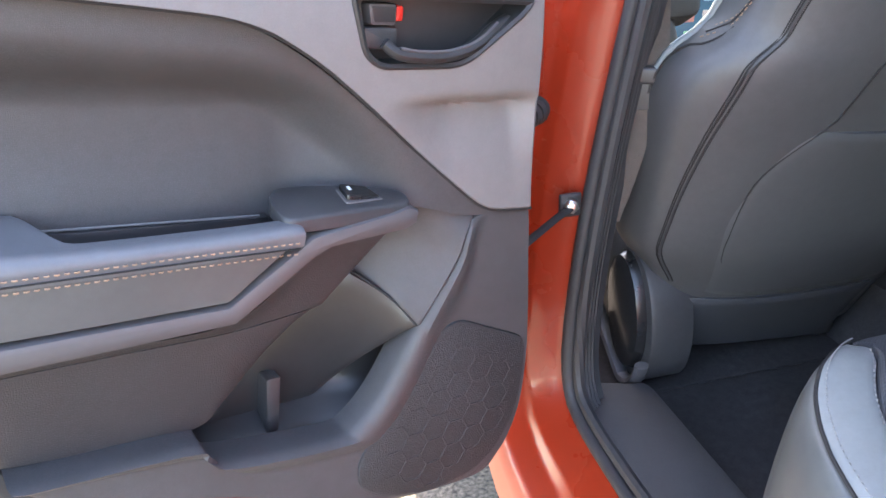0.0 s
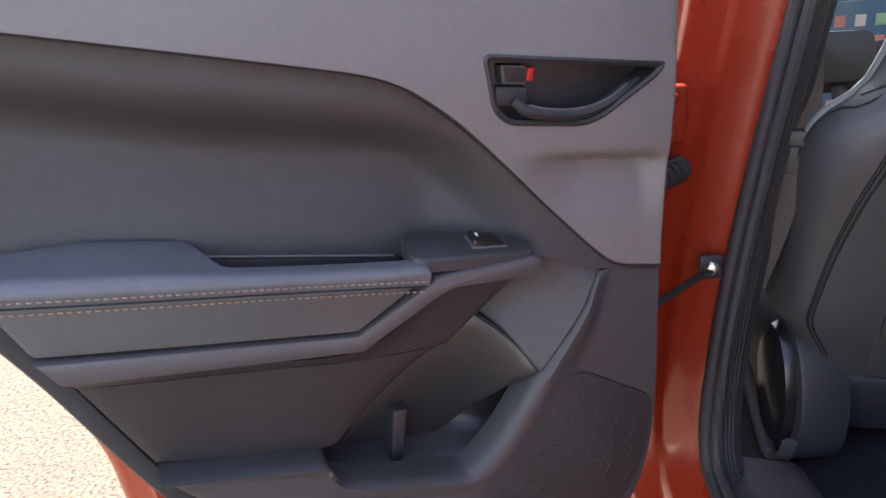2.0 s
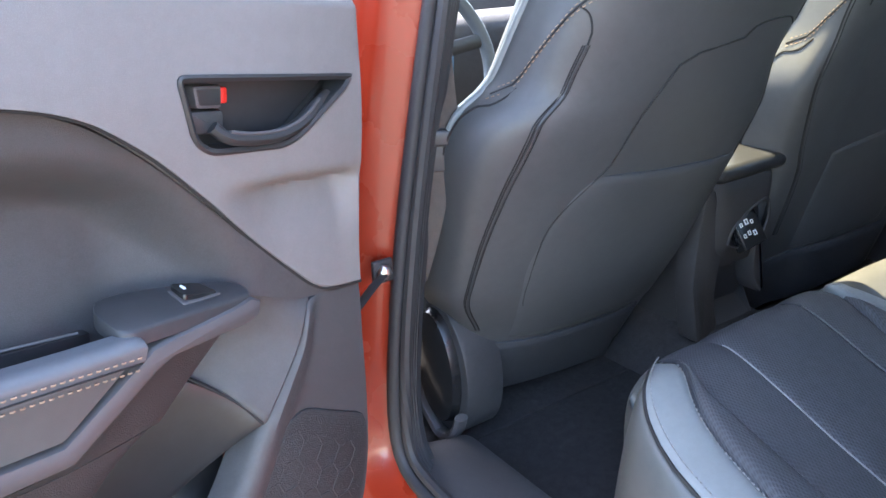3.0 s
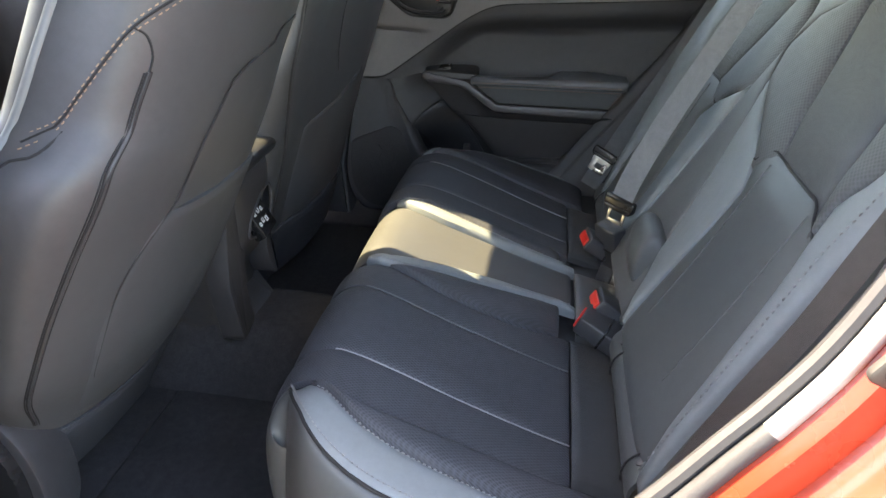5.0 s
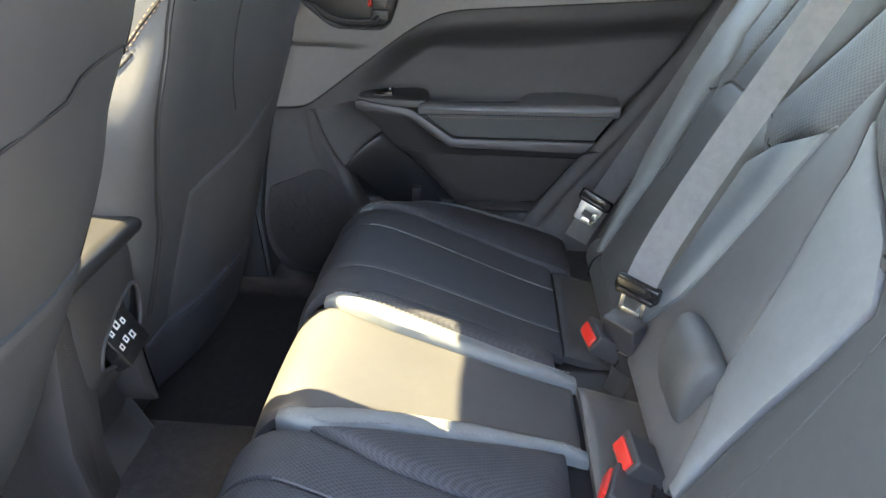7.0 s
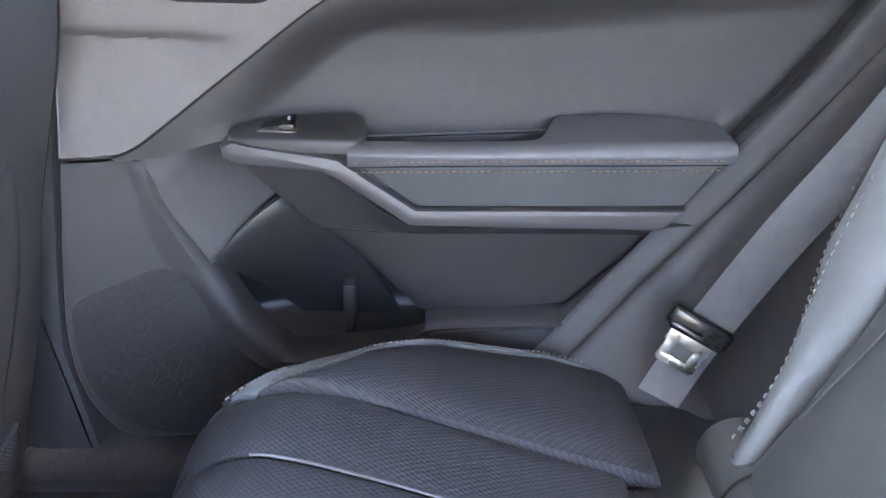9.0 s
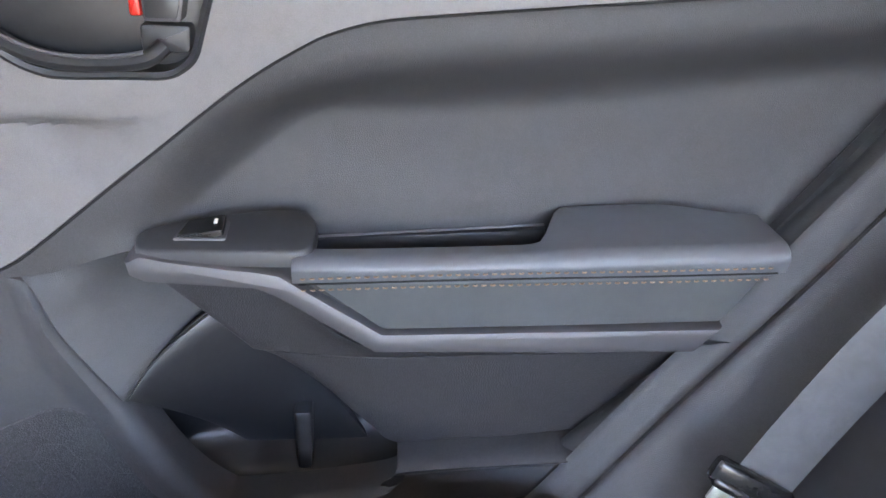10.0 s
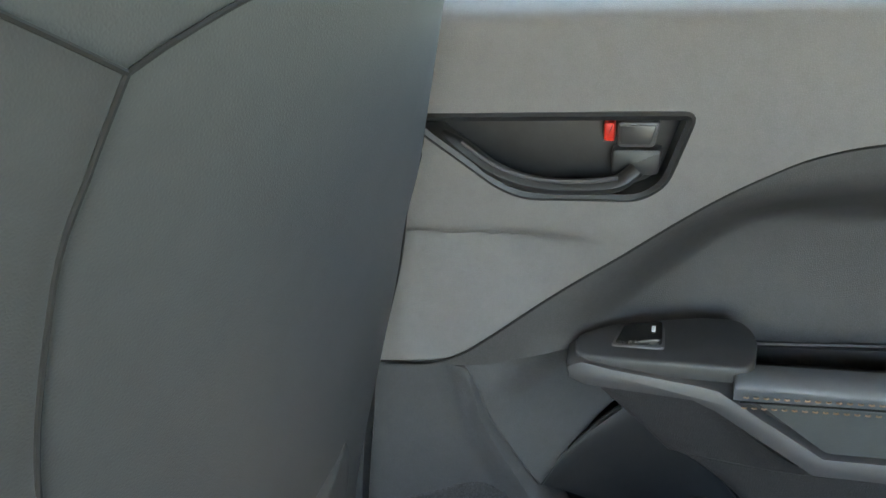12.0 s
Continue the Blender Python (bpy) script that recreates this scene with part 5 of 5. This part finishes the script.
        for dz in (-0.007, 0.007):
            part("stitching", stitches([wrap(a, z, 0.0012) for a, z in flip(shift(double, 0, dz))], (0, -0.93, 0.3), 0.005, 0.0035, 0.0008), THREAD, seat, "tan double stitching")
        seam_line("branch_seam", flip(branch), 0.0014, SEAM)
        run = zipper if side * o2 * cx > 0 and cx < 0 or o2 > 0 else [(1.24, 1.138), (1.17, 1.066), (0.96, 0.988), (0.76, 0.892), (0.62, 0.82), (0.48, 0.754), (0.46, 0.62)]
        for k, (d, r, mat) in enumerate(((-0.03, 0.0012, SEAM), (0.0, 0.0030, BLACK), (0.03, 0.0012, SEAM), (0.06, 0.0010, SEAM))):
            seam_line("zip_seam", flip(shift(run, d, 0)), r, mat, -0.0008 if r > 0.002 else 0.0004)
        part("front_bolster", tube([wrap(q.x * o2, q.y, -0.002) for q in along([(1.62, 1.225), (1.64, 1.16), (1.67, 1.09), (1.69, 1.035), (1.68, 1.010), (1.66, 0.97), (1.64, 0.92)], 40)], lambda t: 0.006 * min(1.0, 0.35 + 6 * t, 0.35 + 6 * (1 - t)), 10), PALE, seat, "pale grey leather front bolster edge")
        seam_line("edge_piping", flip([(1.53, 1.03), (1.58, 1.0), (1.61, 0.97), (1.60, 0.90), (1.58, 0.75)]), 0.0018, SEAM)
    if side < 0:
        seam_line("centre_seam", [(-0.60, 1.085), (-0.35, 1.098), (-0.07, 1.097), (-0.012, 1.074), (0.03, 1.042), (0.06, 0.935), (0.10, 0.895), (0.27, 0.81), (0.29, 0.70), (0.27, 0.604)], 0.0014, SEAM)
    else:
        for pts in ([(0.318, 1.149), (0.298, 1.162), (0.278, 1.175), (0.240, 1.20)], [(0.318, 1.149), (0.332, 1.154), (0.355, 1.160), (0.39, 1.166), (0.43, 1.182)], [(0.318, 1.149), (0.307, 1.127), (0.296, 1.10), (0.288, 1.036), (0.30, 0.96), (0.33, 0.90)]):
            part("centre_seam", tube([on(q.x, q.y, 0.0003) for q in along(pts, 40)], 0.0009, 6), SEAM, seat)
    # recliner cover and lower side shield on the door side
    xs = cx + side * 0.222
    oval = [(0.060 * math.cos(a), 0.104 * math.sin(a)) for a in [2 * math.pi * i / 40 for i in range(40)]]
    part("recliner_cover", slab(oval, lambda a, b, h: Vector((xs + side * h, 0.862 + a + 0.12 * b, 0.530 + b)), -0.04, 0.046, 0.018), PIANO, seat, "glossy black recliner cover")
    part("cover_rim", slab([(p * 1.22, q * 1.16) for p, q in oval], lambda a, b, h: Vector((xs + side * h, 0.858 + a + 0.12 * b, 0.524 + b)), -0.05, 0.026, 0.010), BLACK, seat)
    part("side_shield", slab(rounded([(0.86, 0.44), (1.30, 0.40), (1.32, 0.52), (0.98, 0.55), (0.94, 0.66), (0.87, 0.66), (0.82, 0.56)], 0.03, 4), lambda a, b, h: Vector((cx + side * (0.19 + h), a, b)), 0.0, 0.045, 0.012), BLACK, seat)
    # silver arc standing for sunlight along the side shield's lower edge
    arc = [(1.25 * 0.060 * math.cos(a), 1.16 * 0.104 * math.sin(a)) for a in [lerp(-0.35 * math.pi, 0.02 * math.pi, i / 16) - 0.55 * math.pi + 0.2 for i in range(17)]]
    part("sunlit_shield_edge", tube([(xs + side * 0.036, 0.862 + p + 0.12 * q, 0.524 + q) for p, q in arc] + [(xs + side * 0.034, 0.99, 0.50)], 0.013, 8, 0.7), SILVER, seat)
    part("cushion", block(cx - 0.25, cx + 0.25, 0.86, 1.36, 0.50, 0.66, 0.05), FRONTLEATHER, seat)
    part("seat_rail", block(cx - 0.20, cx - 0.16, 0.88, 1.35, 0.385, 0.42, 0.006), BLACK, seat)
    part("seat_rail", block(cx + 0.16, cx + 0.20, 0.88, 1.35, 0.385, 0.42, 0.006), BLACK, seat)
    part("headrest_post", tube([(cx - 0.08, rear_y(1.26) + 0.075, 1.26), (cx - 0.08, rear_y(1.26) + 0.04, 1.34)], 0.006, 8), METAL, seat)
    part("headrest_post", tube([(cx + 0.08, rear_y(1.26) + 0.075, 1.26), (cx + 0.08, rear_y(1.26) + 0.04, 1.34)], 0.006, 8), METAL, seat)
    part("headrest", block(cx - 0.13, cx + 0.13, rear_y(1.26) - 0.01, rear_y(1.26) + 0.09, 1.30, 1.45, 0.04), FRONTLEATHER, seat)
    return seat


front_seat(-0.36, -1, "charcoal leather driver seat with pale stitching seen from behind")
front_seat(0.36, 1, "charcoal leather front passenger seat with pale stitching seen from behind")

# ---- centre console ----
console = thing("centre_console", "dark plastic centre console with rear charging sockets", "console")
part("console_body", block(-0.088, 0.105, 0.765, 1.5, 0.386, 0.765, 0.02), LOWER, console)
part("armrest_lid", block(-0.096, 0.114, 0.698, 1.10, 0.786, 0.818, 0.014), SATIN, console, "dark padded console lid")
part("console_foot", slab(rounded([(-0.058, 0.697), (0.056, 0.690), (0.092, 0.742), (0.092, 0.80), (-0.085, 0.80), (-0.085, 0.735)], 0.006, 3), lambda a, y, h: Vector((a, y, 0.389 + h + 0.045 * smooth(0.70, 0.765, y) * (h > 0.05))), 0.0, 0.095, 0.004), LOWER, console, "dark flared console foot")
SOCKET_HOLE = [(-0.046, 0.658), (-0.032, 0.690), (0.016, 0.718), (0.060, 0.731), (0.078, 0.723), (0.084, 0.690), (0.070, 0.652), (0.022, 0.632)]


def cowl(u, v):
    """The rounded rear end of the console under its lid."""
    x, z = lerp(-0.092, 0.112, u), lerp(0.600, 0.806, v)
    return Vector((x, 0.706 + 0.030 * abs(2 * u - 1) ** 5 + 0.022 * max(0.0, (z - 0.755) / 0.051) ** 2.2 + 0.018 * smooth(0.66, 0.60, z), z))


part("rear_cowl", sheet(cowl, 64, 56, Vector((0, 1, 0)), 0.003, 0.03, 0.01, 0.01, lambda q: inside(rounded(SOCKET_HOLE, 0.012, 3), q.x, q.z)), LOWER, console, "rounded dark plastic console end")
part("socket_rim", tube([Vector((q[0], 0.7065, q[1])) for q in rounded(SOCKET_HOLE, 0.012, 5) + rounded(SOCKET_HOLE, 0.012, 5)[:1]], 0.0032, 8, 1.0, Vector((0, 1, 0)), False), LOWER, console)
part("socket_recess", sheet(lambda u, v: Vector((lerp(-0.04, 0.10, u), 0.748 - 0.02 * (1 - v), lerp(0.62, 0.75, v))), 10, 10, Vector((0, 1, 0)), 0.002, 0.01), BLACK, console)
part("lower_recess", sheet(lambda u, v: Vector((lerp(-0.08, 0.10, u), 0.752 - 0.02 * smooth(0.25, 0.0, v), lerp(0.42, 0.64, v))), 12, 16, Vector((0, 1, 0)), 0.002, 0.012), BLACK, console)


def upright(a, b, h):
    return Vector((a, 0.762 - h - 0.020 * smooth(0.58, 0.50, b), b))


part("side_wing", slab(rounded([(-0.104, 0.770), (-0.080, 0.776), (-0.050, 0.725), (-0.032, 0.670), (-0.034, 0.630), (-0.046, 0.580), (-0.060, 0.525), (-0.052, 0.486), (-0.080, 0.470), (-0.118, 0.470), (-0.120, 0.60), (-0.116, 0.70)], 0.016, 4), upright, 0.0, 0.044, 0.009), LOWER, console, "dark plastic curved side wing")
part("side_wing", slab(rounded([(0.060, 0.664), (0.080, 0.655), (0.100, 0.600), (0.096, 0.545), (0.080, 0.520), (0.064, 0.555), (0.060, 0.610)], 0.014, 4), upright, 0.0, 0.052, 0.009), LOWER, console, "dark plastic curved side lobe")
tilted = frame_at((0.018, 0.708, 0.676), (1, 0, 0.10), (0, -0.85, 0.53))
part("socket_panel", block(-0.032, 0.040, -0.036, 0.036, -0.02, 0.004, 0.003, tilted), PIANO, console, "black tilted socket panel")
for a, b, w in ((-0.018, 0.012, 0.004), (0.000, 0.014, 0.0055), (0.016, 0.010, 0.004), (-0.020, -0.010, 0.004), (-0.004, -0.008, 0.0045), (0.012, -0.012, 0.005)):
    part("socket_mark", join(*[block(a + p0 * w, a + p1 * w, b + q0 * w, b + q1 * w, 0.003, 0.0048, 0, tilted) for p0, p1, q0, q1 in ((-1, 1, 0.6, 1), (-1, 1, -1, -0.6), (-1, -0.55, -0.6, 0.6), (0.55, 1, -0.6, 0.6))]), PRINT, console)

# ---- dashboard with its screen, far ahead ----
dash = thing("dashboard", "dark dashboard with a tall touch screen", "dashboard")
part("dash_body", block(-0.72, 0.72, 1.73, 1.90, 0.60, 1.00, 0.06), DARK, dash)
part("screen_frame", block(-0.195, 0.045, 1.680, 1.74, 0.74, 1.06, 0.02), PIANO, dash)
SCREEN = bpy.data.materials.new("lit_screen")
SCREEN.use_nodes = True
_s = SCREEN.node_tree.nodes["Principled BSDF"]
_s.inputs["Base Color"].default_value = (0.02, 0.05, 0.09, 1)
_s.inputs["Emission Color"].default_value, _s.inputs["Emission Strength"].default_value = (0.12, 0.30, 0.50, 1), 0.035
_s.inputs["Roughness"].default_value = 0.15
part("screen", block(-0.183, 0.033, 1.675, 1.685, 0.76, 1.045, 0.002), SCREEN, dash, "lit blue touch screen")
ICON = [material("lit_icon_tile", c, 0.3, vary=0.02) for c in ((0.55, 0.08, 0.05), (0.08, 0.35, 0.60), (0.10, 0.45, 0.20), (0.60, 0.55, 0.50))]
for tile in ICON:
    shade = tile.node_tree.nodes["Principled BSDF"]
    shade.inputs["Emission Color"].default_value, shade.inputs["Emission Strength"].default_value = (0.5, 0.5, 0.55, 1), 0.03
for i in range(4):
    for k in range(5):
        part("icon_tile", block(-0.160 + 0.050 * i, -0.134 + 0.050 * i, 1.6725, 1.6755, 0.785 + 0.05 * k, 0.812 + 0.05 * k, 0.001), ICON[(i * 3 + k * 2) % 4], dash)

# ---- steering wheel ----
wheel = thing("steering_wheel", "dark leather steering wheel ahead of the driver seat", "steering wheel", m=pose(-0.36, 1.27, 0.985, 62, 0, 0))
part("rim", tube([(0.182 * math.cos(a), 0.182 * math.sin(a), 0) for a in [2 * math.pi * i / 48 for i in range(49)]], 0.015, 10, 1.0, Vector((0, 0, 1)), False), LEATHER, wheel)
part("hub", slab(rounded([(-0.07, -0.06), (0.07, -0.06), (0.08, 0.045), (-0.08, 0.045)], 0.03, 4), lambda a, b, h: Vector((a, b, h)), -0.05, 0.01, 0.01), BLACK, wheel)
for a in (0.1, math.pi - 0.1, -math.pi / 2):
    part("spoke", tube([(0.06 * math.cos(a), 0.05 * math.sin(a), -0.01), (0.175 * math.cos(a), 0.175 * math.sin(a), 0)], 0.016, 8, 0.5), BLACK, wheel)
part("column", tube([(0, 0, -0.03), (0, 0, -0.30)], 0.045, 12), BLACK, wheel)

# ---- left door hardware on the pillar ----
check = thing("door_check", "black door check strap on a steel bolt", "door check")
part("strap", tube([(-0.765, 0.762, 0.782), (-0.80, 0.74, 0.778), (-0.855, 0.70, 0.77), (-0.90, 0.66, 0.77)], 0.007, 8, 0.5), SEAM, check)
part("bolt", disc((-0.768, 0.765, 0.783), (-0.3, -0.9, 0.1), 0.011, 0.012, 6), METAL, check)
part("bracket", block(-0.785, -0.752, 0.764, 0.772, 0.765, 0.80, 0.003), BLACK, check)
for z in (1.0,):
    hinge = part("hinge", join(block(-0.86, -0.805, 0.783, 0.80, z - 0.045, z + 0.035, 0.007), block(-0.885, -0.855, 0.770, 0.795, z - 0.050, z + 0.040, 0.008), tube([(-0.868, 0.772, z - 0.060), (-0.868, 0.772, z - 0.020)], 0.017, 14), tube([(-0.868, 0.772, z - 0.016), (-0.868, 0.772, z + 0.020)], 0.015, 14), tube([(-0.868, 0.772, z + 0.024), (-0.868, 0.772, z + 0.055)], 0.017, 14)), PAINT, left_body, "burnt orange painted door hinge")
    for dz in (-0.028, 0.018):
        part("bolt", disc((-0.828, 0.785, z + dz), (0, -1, 0), 0.009, 0.009, 6), PAINT, hinge)

striker = thing("door_striker", "steel door striker loop on an orange pillar", "door striker")
plate = [(-0.102, 0.931), (-0.124, 0.923), (-0.133, 0.931), (-0.149, 0.973), (-0.144, 0.985), (-0.128, 0.983), (-0.112, 0.958), (-0.100, 0.939)]
part("plate", slab(rounded(plate, 0.009, 4), lambda a, b, h: Vector((-0.744 - h, a, b)), 0.0, 0.008, 0.003), STEEL, striker, "rounded steel striker plate")
part("post", tube([(-0.745, -0.130, 0.972), (-0.772, -0.130, 0.972)], 0.0075, 12), STEEL, striker)
part("post_head", disc((-0.768, -0.130, 0.972), (-1, 0, 0), 0.0105, 0.010, 16), STEEL, striker)
part("screw_hole", disc((-0.7505, -0.121, 0.941), (-1, 0, 0), 0.0095, 0.0022, 16), BLACK, striker)
part("screw", disc((-0.751, -0.121, 0.942), (-1, 0, 0), 0.006, 0.004, 6), METAL, striker)

# front belt hanging beside the driver seat
front_belt = thing("driver_seat_belt", "beige webbing front seat belt with a dark tongue", "seat belt")
fb = along([(-0.640, 0.84, 1.40), (-0.648, 0.815, 1.22), (-0.656, 0.785, 1.06), (-0.661, 0.766, 0.96), (-0.672, 0.770, 0.90), (-0.684, 0.782, 0.82), (-0.698, 0.80, 0.74)], 50)
part("webbing", ribbon(fb, 0.046, 0.0016, (0.88, -0.48, 0)), BEIGEWEB, front_belt)
ft = frame_at((-0.660, 0.762, 0.960), (0.88, -0.48, 0), (0, 0.0, -1))
part("tongue", join(block(-0.032, 0.032, -0.009, 0.009, -0.010, 0.014, 0.005, ft), block(-0.018, 0.018, -0.003, 0.003, 0.012, 0.05, 0.001, ft)), BLACK, front_belt, "dark plastic belt tongue")

# rubber boot of the door's wiring
boot = thing("wiring_boot", "black rubber wiring boot on the orange pillar", "rubber boot")
part("flange", disc((-0.818, 0.785, 0.921), (0, -1, 0), 0.019, 0.012, 20), RUBBER, boot)
part("bellows", join(*[tube([(-0.818 - 0.012 * k, 0.772 - 0.010 * k, 0.921), (-0.818 - 0.012 * k - 0.008, 0.766 - 0.010 * k, 0.921)], 0.016, 12) for k in range(4)]), RUBBER, boot)
